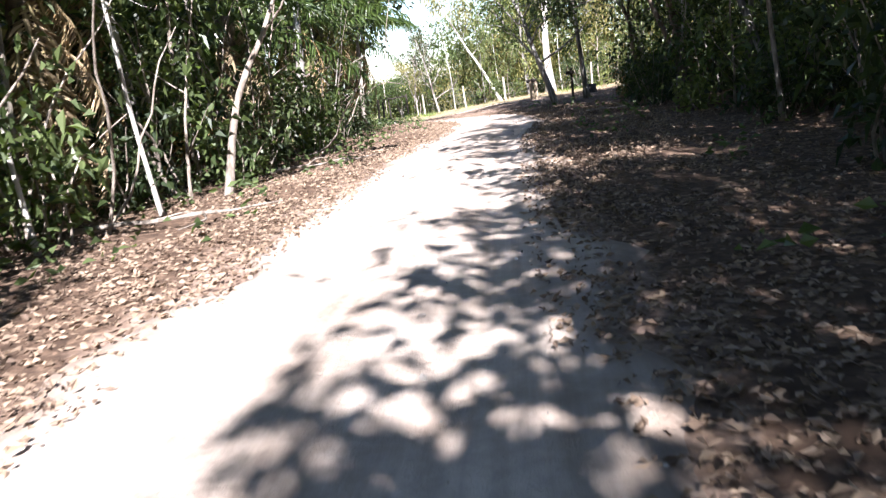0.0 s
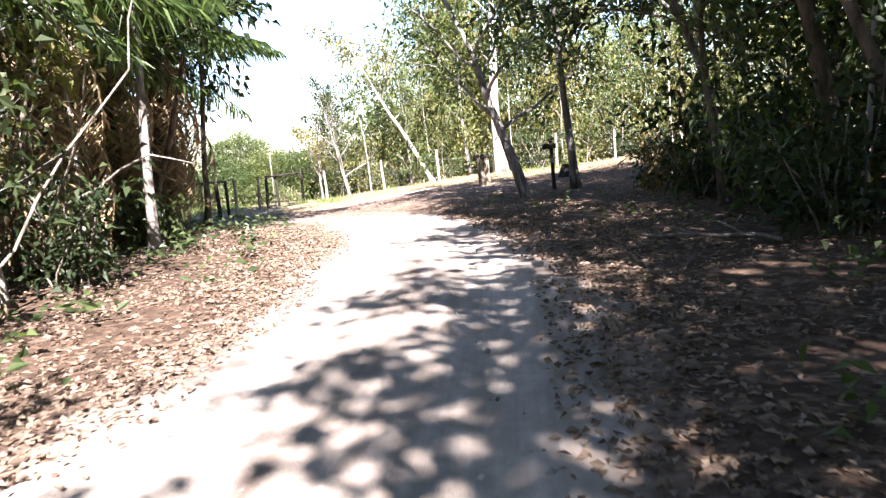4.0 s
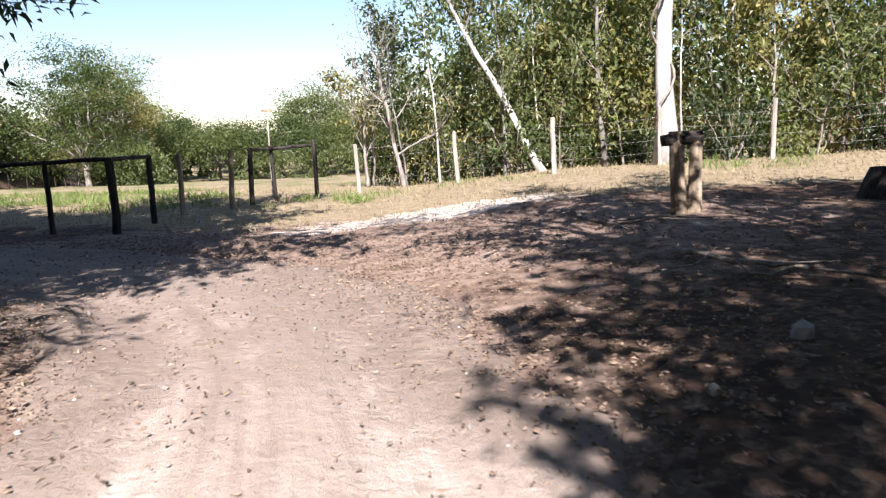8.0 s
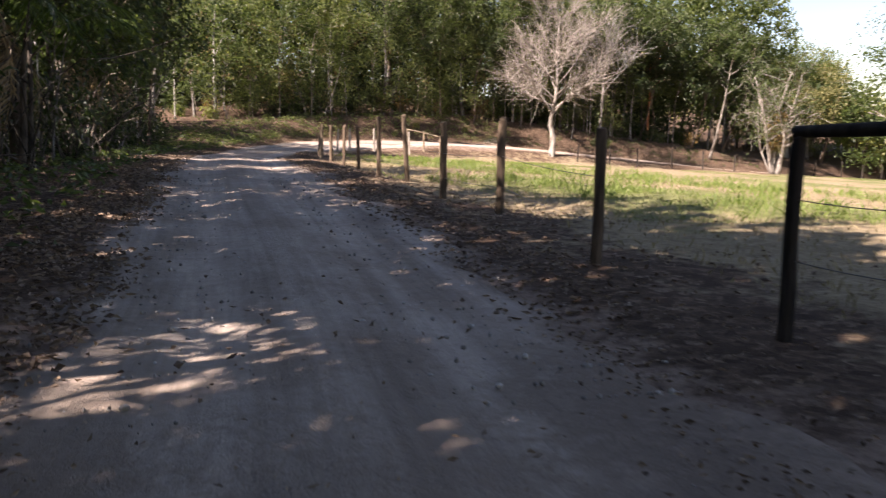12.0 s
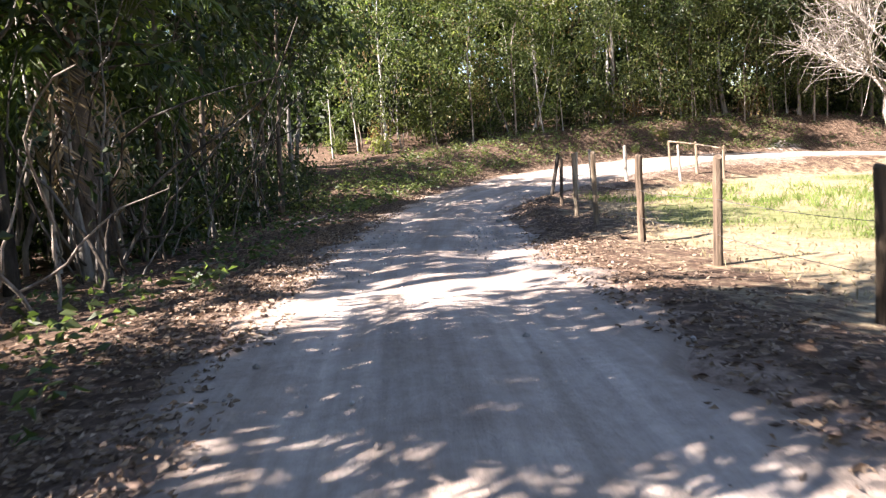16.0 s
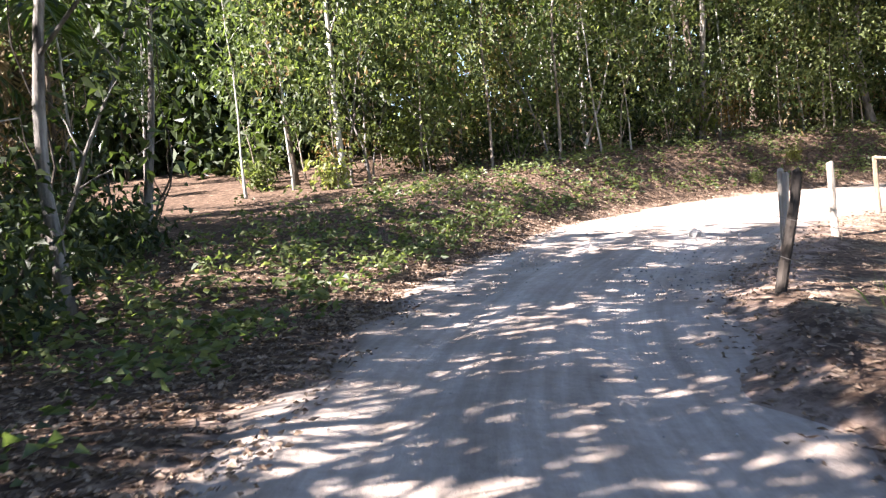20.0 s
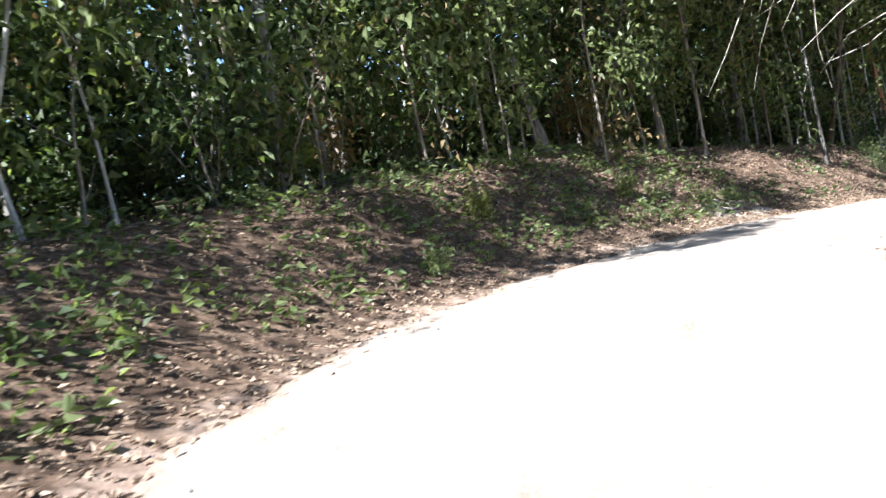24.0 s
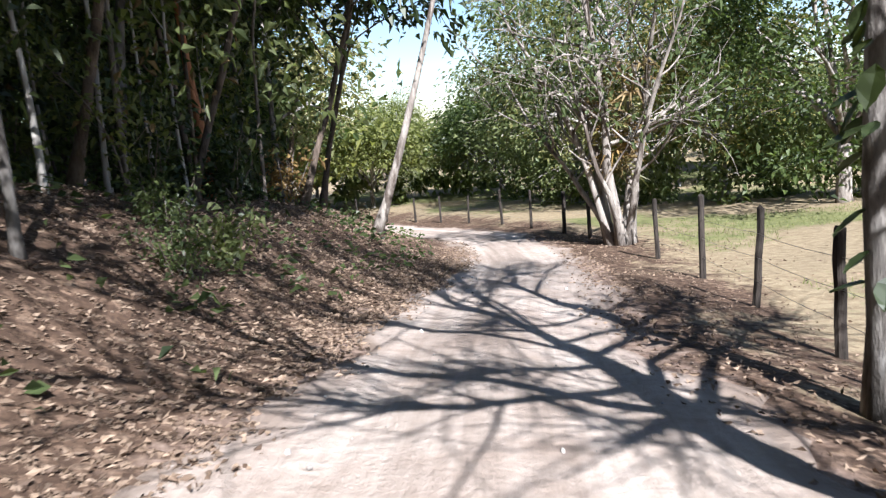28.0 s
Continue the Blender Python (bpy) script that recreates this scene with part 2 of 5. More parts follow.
def road_mat():
    """Pale compacted sand, with finer tracks, damp stains and grit."""
    m = Mat("packed_sand", 0.92, 0.15)
    uv = m.n("UVMap").outputs["UV"]
    v = m.coord()
    mp = m.n("Mapping")
    mp.inputs["Scale"].default_value = (1.0, 0.07, 1.0)
    m.l(uv, mp.inputs["Vector"])
    streak = m.noise(2.2, 5, 0.6, mp.outputs["Vector"])
    mid, fine, grit = m.noise(1.1, 6, 0.65, v), m.noise(9, 6, 0.7, v), m.noise(90, 3, 0.7, v)
    col = m.ramp(mid, [(0.25, (0.335, 0.265, 0.215)), (0.5, (0.445, 0.375, 0.32)), (0.75, (0.53, 0.465, 0.405))])
    col = m.mix(0.7, col, m.ramp(streak, [(0.32, (0.58, 0.55, 0.52)), (0.62, (1.1, 1.1, 1.1))]), "MULTIPLY")
    sx = m.n("SeparateXYZ")
    m.l(uv, sx.inputs["Vector"])
    off = m.math("ABSOLUTE", m.math("SUBTRACT", m.math("ABSOLUTE", m.math("ADD", sx.outputs["X"], m.math("MULTIPLY", m.math("SUBTRACT", mid, 0.5), 0.5))), 0.78))
    col = m.mix(0.4, col, m.ramp(off, [(0.10, (1.1, 1.09, 1.08)), (0.42, (0.72, 0.68, 0.65))]), "MULTIPLY")
    mp2 = m.n("Mapping")
    mp2.inputs["Scale"].default_value = (1.0, 0.03, 1.0)
    m.l(uv, mp2.inputs["Vector"])
    col = m.mix(0.35, col, m.ramp(m.noise(9.0, 4, 0.6, mp2.outputs["Vector"]), [(0.38, (0.66, 0.63, 0.60)), (0.6, (1.12, 1.12, 1.12))]), "MULTIPLY")
    col = m.mix(0.45, col, m.ramp(fine, [(0.3, (0.62, 0.6, 0.58)), (0.6, (1.08, 1.08, 1.08))]), "MULTIPLY")
    col = m.mix(m.ramp(grit, [(0.66, (0, 0, 0)), (0.74, (1, 1, 1))]), col, (0.17, 0.145, 0.125))
    at = m.n("Attribute", attr="edge").outputs["Fac"]
    s = m.math("ADD", at, m.math("MULTIPLY", m.math("SUBTRACT", m.math("ADD", fine, mid), 1.0), 1.0))
    soil = m.mix(0.5, m.ramp(mid, [(0.25, (0.14, 0.102, 0.078)), (0.55, (0.245, 0.19, 0.15)), (0.8, (0.36, 0.295, 0.24))]), m.ramp(fine, [(0.28, (0.09, 0.062, 0.046)), (0.5, (0.21, 0.16, 0.125)), (0.75, (0.34, 0.275, 0.22))]))
    col = m.mix(m.ramp(s, [(0.45, (0, 0, 0)), (0.75, (1, 1, 1))]), col, soil)
    m.color(col)
    m.bump(m.math("ADD", m.math("ADD", fine, m.math("MULTIPLY", grit, 0.25)), m.math("ADD", mid, streak)), 0.7, 0.05)
    return m.m


GROUND, ROAD = ground_mat(), road_mat()


# ---- mesh helpers ----
def mesh_of(name, verts, faces, smooth=False):
    me = bpy.data.meshes.new(name)
    me.from_pydata(np.asarray(verts, float).tolist(), [], faces if isinstance(faces, list) else faces.tolist())
    if smooth:
        me.polygons.foreach_set("use_smooth", [True] * len(me.polygons))
    me.update()
    return me


def part(name, me, material, parent=None, label=""):
    ob = new(name, me)
    if me.materials and me.materials[0] != material:
        me = ob.data = me.copy()
        me.materials.clear()
    if not me.materials:
        me.materials.append(material)
    if parent is not None:
        ob.parent = parent
    if label:
        tagged(ob, label)
    return ob


def thing(name, m=Matrix()):
    ob = new(name)
    ob.empty_display_size = 0.2
    ob.matrix_basis = m
    return ob


class Soup:
    """Gathers vertices and faces of one mesh."""

    def __init__(self):
        self.v, self.f, self.n = [], [], 0

    def add(self, verts, faces):
        verts, faces = np.asarray(verts, float), np.asarray(faces, int)
        self.v.append(verts)
        self.f.append((faces + self.n).tolist())
        self.n += len(verts)

    def mesh(self, name, smooth=False):
        return mesh_of(name, np.concatenate(self.v), [f for fs in self.f for f in fs], smooth)


def tube(soup, pts, radii, sides=6, cap=True, rough=0.0, rng=None):
    """A tapered pipe along pts."""
    pts, radii = np.asarray(pts, float), np.asarray(radii, float)
    tang = np.gradient(pts, axis=0)
    tang /= np.linalg.norm(tang, axis=1)[:, None] + 1e-9
    ref = np.array([1.0, 0, 0]) if abs(tang[0][0]) < 0.8 else np.array([0, 1.0, 0])
    ang = np.linspace(0, 2 * math.pi, sides, endpoint=False)
    rings = []
    for p, t, r in zip(pts, tang, radii):
        u = ref - t * (ref @ t)
        u /= np.linalg.norm(u) + 1e-9
        w = np.cross(t, u)
        ref = u
        rr = r * (1 + (rng.uniform(-rough, rough, sides) if rough else 0))
        rings.append(p + np.outer(np.cos(ang) * rr, u) + np.outer(np.sin(ang) * rr, w))
    k = np.arange(sides)
    faces = []
    for i in range(len(pts) - 1):
        a, b = i * sides + k, i * sides + (k + 1) % sides
        faces += np.stack([a, b, b + sides, a + sides], 1).tolist()
    soup.v.append(np.concatenate(rings))
    base = soup.n
    soup.f.append((np.array(faces) + base).tolist())
    if cap:
        last = base + (len(pts) - 1) * sides
        soup.f.append([[last + i for i in range(sides)], [base + i for i in reversed(range(sides))]])
    soup.n += len(pts) * sides


def unit(v):
    return v / (np.linalg.norm(v, axis=-1, keepdims=True) + 1e-9)


def leaves(soup, pos, axis, length, width, rng, droop=0.3, level=0.0):
    """Leaf blades: four-cornered, folded along the rib, one for each row of pos."""
    n = len(pos)
    axis = unit(np.asarray(axis, float))
    side = unit(np.cross(axis, unit(rng.normal(size=(n, 3))) + np.array([0, 0, 1.6 * level])))
    up = np.cross(side, axis)
    length, width = np.broadcast_to(length, n)[:, None], np.broadcast_to(width, n)[:, None]
    mid = pos + axis * length * 0.45
    tip = pos + axis * length - np.array([0, 0, 1.0]) * length * droop * rng.uniform(0, 1, (n, 1))
    fold = up * width * 0.3
    v = np.stack([pos, mid + side * width / 2 + fold, tip, mid - side * width / 2 + fold], 1).reshape(-1, 3)
    f = np.arange(n * 4).reshape(n, 4)
    soup.add(v, f)


# ---- the lie of the land ----
LINE = np.array([(-0.9, -140, 0), (-0.9, -30, 0), (-0.9, -8, 0), (-0.8, 0, 0), (-0.3, 7, -0.02), (-0.8, 13, -0.1), (-2.0, 17.5, -0.2),
                 (-4.3, 21.0, -0.33), (-7.9, 23.2, -0.45), (-13, 24.6, -0.5), (-20, 25.8, -0.25), (-28, 27.2, -0.1), (-35, 28.6, -0.18),
                 (-41, 30.2, -0.36), (-46.5, 31.9, -0.43), (-51.5, 34.8, -0.36), (-55.7, 38.8, -0.26), (-58.6, 43.5, -0.22),
                 (-59.6, 48, -0.24), (-59.1, 53, -0.5), (-58.3, 58, -0.95), (-57.4, 63, -1.45), (-56.2, 68, -1.95)])
LINE_FAR = np.array([(-55, 74, -2.6), (-54.8, 82, -3.2), (-56.5, 92, -4.1), (-60, 104, -4.9), (-66, 120, -5.3), (-85, 170, -5.5), (-140, 300, -5.5)])
BANK = np.array([0, 0, 0, 0, 0, 0, 0, -0.01, -0.02, -0.02, -0.02, -0.02, -0.04, -0.07, -0.07, -0.08, -0.10, -0.09, -0.06, -0.06, -0.06, -0.05, -0.04,
                 -0.03, -0.02, 0, 0, 0, 0, 0])
HALF = np.array([1.5, 1.5, 1.5, 1.5, 1.5, 1.45, 1.5, 1.6, 1.7, 1.75, 1.7, 1.7, 1.75, 1.85, 1.85, 2.1, 2.4, 2.5, 2.25, 1.95, 1.75, 1.45, 1.35,
                 1.3, 1.3, 1.3, 1.3, 1.3, 1.3, 1.3])
STATION = np.column_stack([np.concatenate([LINE, LINE_FAR]), BANK, HALF])


def spline(ctrl, step):
    """Catmull-Rom through the rows of ctrl, about every step metres."""
    out = []
    for i in range(len(ctrl) - 1):
        p0, p1, p2, p3 = ctrl[max(i - 1, 0)], ctrl[i], ctrl[i + 1], ctrl[min(i + 2, len(ctrl) - 1)]
        n = max(2, int(np.linalg.norm((p2 - p1)[:2]) / step))
        for t in np.linspace(0, 1, n, endpoint=False):
            d1, d2 = (p2 - p0), (p3 - p1)
            l = np.linalg.norm((p2 - p1)[:2])
            d1, d2 = d1 * l / (np.linalg.norm(d1[:2]) + 1e-9), d2 * l / (np.linalg.norm(d2[:2]) + 1e-9)
            h = (2 * t**3 - 3 * t**2 + 1, t**3 - 2 * t**2 + t, -2 * t**3 + 3 * t**2, t**3 - t**2)
            out.append(h[0] * p1 + h[1] * d1 + h[2] * p2 + h[3] * d2)
    out.append(ctrl[-1])
    return np.array(out)


ROADLINE = spline(STATION, 0.25)
_t = np.gradient(ROADLINE[:, :2], axis=0)
ROAD_TAN = _t / np.linalg.norm(_t, axis=1)[:, None]
ROAD_NRM = np.column_stack([ROAD_TAN[:, 1], -ROAD_TAN[:, 0]])      # to the right


def smooth01(x):
    x = np.clip(x, 0, 1)
    return x * x * (3 - 2 * x)


def lateral(x, y):
    """Nearest station and the signed distance from the middle of the road (right is positive)."""
    x, y = np.atleast_1d(np.asarray(x, float)), np.atleast_1d(np.asarray(y, float))
    idx = np.empty(len(x), int)
    for a in range(0, len(x), 4000):
        d = (x[a:a + 4000, None] - ROADLINE[None, :, 0]) ** 2 + (y[a:a + 4000, None] - ROADLINE[None, :, 1]) ** 2
        idx[a:a + 4000] = d.argmin(1)
    dx, dy = x - ROADLINE[idx, 0], y - ROADLINE[idx, 1]
    side = dx * ROAD_NRM[idx, 0] + dy * ROAD_NRM[idx, 1]
    return idx, np.sign(side) * np.hypot(dx, dy)


def ripple(x, y):
    return 0.05 * np.sin(0.9 * x + 1.3 * np.sin(0.5 * y)) * np.sin(0.8 * y + 1.1 * np.sin(0.6 * x)) + 0.02 * np.sin(2.7 * x + y) * np.sin(2.3 * y - 0.7 * x)


def land(x, y):
    """Ground height."""
    x, y = np.atleast_1d(np.asarray(x, float)), np.atleast_1d(np.asarray(y, float))
    i, d = lateral(x, y)
    half, zc, bank = ROADLINE[i, 4], ROADLINE[i, 2], ROADLINE[i, 3]
    left = d < 0
    e = np.maximum(np.abs(d) - half, 0)
    edge = zc + bank * np.clip(d, -half, half)
    field = -0.5 * smooth01((y - 17) / 10) * smooth01((2 - x) / 8) - 0.056 * np.clip(y - 34, 0, 75) + 0.05 * np.clip(x - 4, 0, 14) * smooth01((45 - y) / 15)
    hill = -0.15 * smooth01((y - 14) / 8) + 0.13 * np.clip(-50 - x, 0, 90) - 0.105 * np.clip(y - 55, 0, 45) + 0.03 * np.clip(-4 - x, 0, 6) * smooth01((12 - y) / 6)
    far = np.where(left, hill, field)
    width = np.where(left, 3.0 + 1.2 * smooth01((y - 50) / 6), 3.2)
    z = edge + (far - edge) * smooth01(e / width)
    verge = smooth01(e / 0.7)
    lip = np.exp(-((x + 46.0) / 3.2) ** 2) * (y > 31) + 0.7 * np.exp(-((x + 41.0) / 2.0) ** 2) * (y > 29)
    z = z + np.where(left, 0, 0.20 * lip * np.exp(-((e - 0.55 - 0.2 * np.sin(2.1 * x)) / 0.38) ** 2))
    z = z + ripple(x, y) * verge + 0.06 * verge * np.where(left, 1, 0.4) * (e < 40)
    return z


def ground_z(x, y):
    return float(land([x], [y])[0])


# ---- ground and road ----
def axis_steps(lo, hi, step, far):
    mid = np.arange(lo, hi + 1e-6, step)
    grow, a = [], step
    x = 0.0
    while x < far:
        a *= 1.22
        x += a
        grow.append(x)
    grow = np.array(grow)
    return np.concatenate([(lo - grow)[::-1], mid, hi + grow])


def drift(x, y, s, o=0.0):
    """Soft uneven field from -1 to 1."""
    u, v = x / s + o, y / s - o
    return (np.sin(u + 1.7 * np.sin(0.7 * v)) + np.sin(1.31 * v + 1.3 * np.sin(0.9 * u + 1)) + np.sin(0.83 * u - 1.9 * v + 2) + 0.6 * np.sin(2.9 * u + 2.3 * v)) / 3.6


def zones(x, y):
    """Masks of bare earth, dry grass and green grass."""
    i, d = lateral(x, y)
    half = ROADLINE[i, 4]
    e = np.abs(d) - half
    right = d > 0
    earth = np.clip(1.0 - e / 0.9, 0, 1) * 0.75
    clearing = np.exp(-(((x + 1.0) / 6.0) ** 2 + ((y - 23.0) / 4.8) ** 2) ** 2)
    dirt = np.exp(-(((x + 5.5) / 8.5) ** 2 + ((y - 23.8) / 4.0) ** 2) ** 2)
    earth = np.maximum(earth, np.maximum(0.6 * clearing, 0.9 * dirt))
    sandy = right & (y > 36) & (y < 52) & (x < -40)
    earth = np.where(sandy, np.maximum(earth, np.clip(1 - e / 2.0, 0, 1)), earth)
    trail = np.exp(-((y - 29.3) / 1.0) ** 2) * (x < -56) * (x > -69)
    earth = np.maximum(earth, 0.35 * trail)
    openland = right & ((y > 29.5) | ((x < -4) & (y > 26)))
    dry = np.where(openland, 0.42 * smooth01((e - 0.2) / 0.8) + 0.58 * smooth01((e - 1.6) / 2.5), 0.0)
    dry = np.where((y > 24) & (x > -4) & right, np.maximum(dry, smooth01((y - 25) / 4)), dry)
    lush = np.where(openland, 0.28 + 0.5 * drift(x, y, 3.2), 0)
    lush = lush + np.where(openland, 0.16 * smooth01((y - 50) / 14) + -0.35 * smooth01((x + 9) / 3) * (y < 44) + 0.26 * np.exp(-((y - 35.5 + 0.12 * (x + 20)) / 2.6) ** 2) * smooth01((-12 - x) / 6), 0)
    return earth, dry, lush * smooth01((e - 1.5) / 2)


SCARP = (-61.6, 54.6)      # where the bank has slipped


def build_ground():
    xs, ys = axis_steps(-72, 14, 0.45, 1400), axis_steps(-24, 100, 0.45, 1400)
    gx, gy = np.meshgrid(xs, ys)
    x, y = gx.ravel(), gy.ravel()
    i, d = lateral(x, y)
    z = land(x, y)
    z = z - 0.10 * smooth01((ROADLINE[i, 4] - 0.05 - np.abs(d)) / 0.5)
    nx, ny = len(xs), len(ys)
    a = (np.arange(ny - 1)[:, None] * nx + np.arange(nx - 1)[None, :]).ravel()
    me = mesh_of("ground", np.column_stack([x, y, z]), np.stack([a, a + 1, a + nx + 1, a + nx], 1), True)
    col = me.color_attributes.new("zone", "FLOAT_COLOR", "POINT")
    r, g, b = zones(x, y)
    sand = 0.95 * np.exp(-(((x + 2.4) / 3.0) ** 2 + ((y - 26.9 - 0.35 * (x + 2.4)) / 1.4) ** 2)) + 0.3 * np.exp(-(((x - 1.6) / 2.0) ** 2 + ((y - 22.2) / 1.1) ** 2)) + 0.62 * np.exp(-(((x - SCARP[0]) / 0.8) ** 2 + ((y - SCARP[1]) / 1.5) ** 2) ** 2)
    col.data.foreach_set("color", np.column_stack([r, g, b, sand]).ravel())
    tagged(part("ground", me, GROUND), "brown soil under dry leaves, tan and green grass", "ground", kind="structure")


def build_road():
    keep = (ROADLINE[:, 1] > -50) & (ROADLINE[:, 1] < 125)
    line, nrm = ROADLINE[keep], ROAD_NRM[keep]
    fr = np.array([-1.22, -1.1, -1.0, -0.9, -0.78, -0.64, -0.5, -0.36, -0.2, 0, 0.2, 0.36, 0.5, 0.64, 0.78, 0.9, 1.0, 1.1, 1.22])
    s = np.concatenate([[0], np.cumsum(np.linalg.norm(np.diff(line[:, :2], axis=0), axis=1))])
    wob_l = 0.16 * np.sin(s * 0.9) + 0.12 * np.sin(s * 2.3 + 1) + 0.08 * np.sin(s * 4.7)
    wob_r = 0.16 * np.sin(s * 0.8 + 2) + 0.12 * np.sin(s * 2.1) + 0.08 * np.sin(s * 5.1 + 1)
    verts, uv, edge = [], [], []
    for j, f in enumerate(fr):
        w = line[:, 4] + np.where(f < 0, wob_l, wob_r) * abs(f)
        d = f * w
        x, y = line[:, 0] + nrm[:, 0] * d, line[:, 1] + nrm[:, 1] * d
        z = line[:, 2] + line[:, 3] * np.clip(d, -line[:, 4], line[:, 4])
        rut = -0.035 * np.exp(-((abs(f) - 0.5) / 0.16) ** 2) + 0.02 * math.exp(-(f / 0.2) ** 2)
        low = -0.13 * smooth01((abs(f) - 0.98) / 0.24)
        z = z + 0.03 + rut + low + 0.012 * np.sin(1.9 * s + 5 * f) * np.sin(3.1 * f + 0.7 * s)
        verts.append(np.column_stack([x, y, z]))
        uv.append(np.column_stack([d, s]))
        junction = smooth01((y - 12.5) / 6) * smooth01((x + 15) / 6)
        edge.append(np.maximum(float(smooth01((abs(f) - 0.72) / 0.4)), junction * (0.66 + 0.3 * float(smooth01((abs(f) - 0.3) / 0.5)))))
    n, k = len(s), len(fr)
    v = np.stack(verts, 1).reshape(-1, 3)
    a = (np.arange(n - 1)[:, None] * k + np.arange(k - 1)[None, :]).ravel()
    faces = np.stack([a, a + 1, a + k + 1, a + k], 1)
    me = mesh_of("road", v, faces, True)
    lay = me.uv_layers.new(name="UVMap")
    lay.data.foreach_set("uv", np.stack(uv, 1).reshape(-1, 2)[faces.ravel()].ravel())
    at = me.attributes.new("edge", "FLOAT", "POINT")
    at.data.foreach_set("value", np.stack(edge, 1).ravel())
    tagged(part("road", me, ROAD), "pale sandy dirt track with worn wheel ruts", "dirt road", kind="structure")


build_ground()
build_road()


# ---- trees and plants ----
def bent(p0, direction, length, n, rng, wander=0.15, lift=0.0):
    """A crooked line from p0."""
    d = unit(np.asarray(direction, float))
    pts, p = [np.asarray(p0, float)], np.asarray(p0, float)
    for _ in range(n):
        d = unit(d + rng.normal(size=3) * wander + np.array([0, 0, lift]))
        p = p + d * length / n
        pts.append(p)
    return np.array(pts)


def grow(rng, height, radius, crown_from, spread, limbs, twigs, lean=(0.0, 0.0), wander=0.06, rise=0.7, up=0.05, sides=7, trunk_path=None, fine=1, split=False, stout=0.55):
    """The wood of a tree: trunk, limbs and twigs; gives both meshes and the twig lines."""
    trunk, wood, ends, woods = Soup(), Soup(), [], []
    if not split:
        wood = trunk
    if trunk_path is None:
        line = bent((0, 0, -0.25), (lean[0], lean[1], 1), height * 0.92 + 0.25, 10, rng, wander, 0.05)
    else:
        q = np.asarray(trunk_path, float)
        k = np.linspace(0, len(q) - 1, 22)
        line = np.column_stack([np.interp(k, np.arange(len(q)), q[:, j]) for j in range(3)])
        line[1:-1] = (line[:-2] + 2 * line[1:-1] + line[2:]) / 4
    m = len(line)
    f = np.linspace(0, 1, m)
    rad = radius * (1 - 0.82 * f) + radius * 0.55 * np.exp(-f * 22)
    tube(trunk, line, rad, sides + 2, True, 0.10, rng)
    for k in range(limbs):
        t = crown_from + (1 - crown_from) * (k + rng.uniform(0, 0.9)) / limbs
        j = min(int(t * (m - 1)), m - 2)
        p = line[j] + (line[j + 1] - line[j]) * (t * (m - 1) - j)
        a = k * 2.4 + rng.uniform(-0.5, 0.5)
        reach = spread * (1.15 - 0.6 * max(0, (t - crown_from) / (1 - crown_from + 1e-6))) * rng.uniform(0.7, 1.15)
        limb = bent(p, (math.cos(a), math.sin(a), rise + rng.uniform(-0.25, 0.35)), reach, 5, rng, 0.17, up)
        r0 = max(0.012, radius * (1 - 0.8 * t) * stout)
        tube(wood, limb, np.linspace(r0, r0 * 0.25, len(limb)), 5 if split else 4, False)
        for q in range(twigs):
            u = rng.uniform(0.3, 1.0)
            jj = min(int(u * 5), 4)
            b = limb[jj] + (limb[jj + 1] - limb[jj]) * (u * 5 - jj)
            dirn = unit(limb[jj + 1] - limb[jj]) + rng.normal(size=3) * 0.65 + np.array([0, 0, 0.1])
            tw = bent(b, dirn, reach * rng.uniform(0.28, 0.55), 3, rng, 0.2, 0.02)
            if fine:
                tube(wood, tw[::3] if fine == 1 else tw, np.linspace(r0 * 0.35, 0.006, 2 if fine == 1 else 4), 3, False)
            ends.append(tw)
        if split:
            woods.append(wood)
            wood = Soup()
    return trunk, woods if split else wood, ends, line


def dress(soup, ends, count, length, width, rng, fuzz=0.22, droop=0.5):
    """Leaves along the twigs."""
    ends = np.array(ends)
    pick = rng.integers(0, len(ends), count)
    u = rng.uniform(0.15, 1.0, count) * (ends.shape[1] - 1)
    j = np.minimum(u.astype(int), ends.shape[1] - 2)
    a, b = ends[pick, j], ends[pick, j + 1]
    pos = a + (b - a) * (u - j)[:, None] + rng.normal(size=(count, 3)) * fuzz
    axis = unit(b - a) * 0.6 + rng.normal(size=(count, 3)) * 0.7 + np.array([0, 0, -0.15])
    leaves(soup, pos, axis, length * rng.uniform(0.7, 1.3, count), width * rng.uniform(0.7, 1.3, count), rng, droop, 0.6)


def tree(name, seed, height, radius, barkm, leafm, crown_from=0.45, spread=2.4, limbs=9, twigs=6, count=1500, size=(0.24, 0.12),
         lean=(0, 0), label="", category="tree", fuzz=0.22, m=Matrix(), **kw):
    rng = np.random.default_rng(seed)
    top = thing(name, m)
    trunk, wood, ends, line = grow(rng, height, radius, crown_from, spread, limbs, twigs, lean, **kw)
    part("trunk", trunk.mesh("trunk", True), barkm, top)
    for limb in wood if kw.get("split") else []:
        part("limb", limb.mesh("limb", True), barkm, top)
    if count:
        crown = Soup()
        dress(crown, ends, count, size[0], size[1], rng, fuzz)
        part("crown", crown.mesh("crown"), leafm, top)
    return tagged(top, label, category)


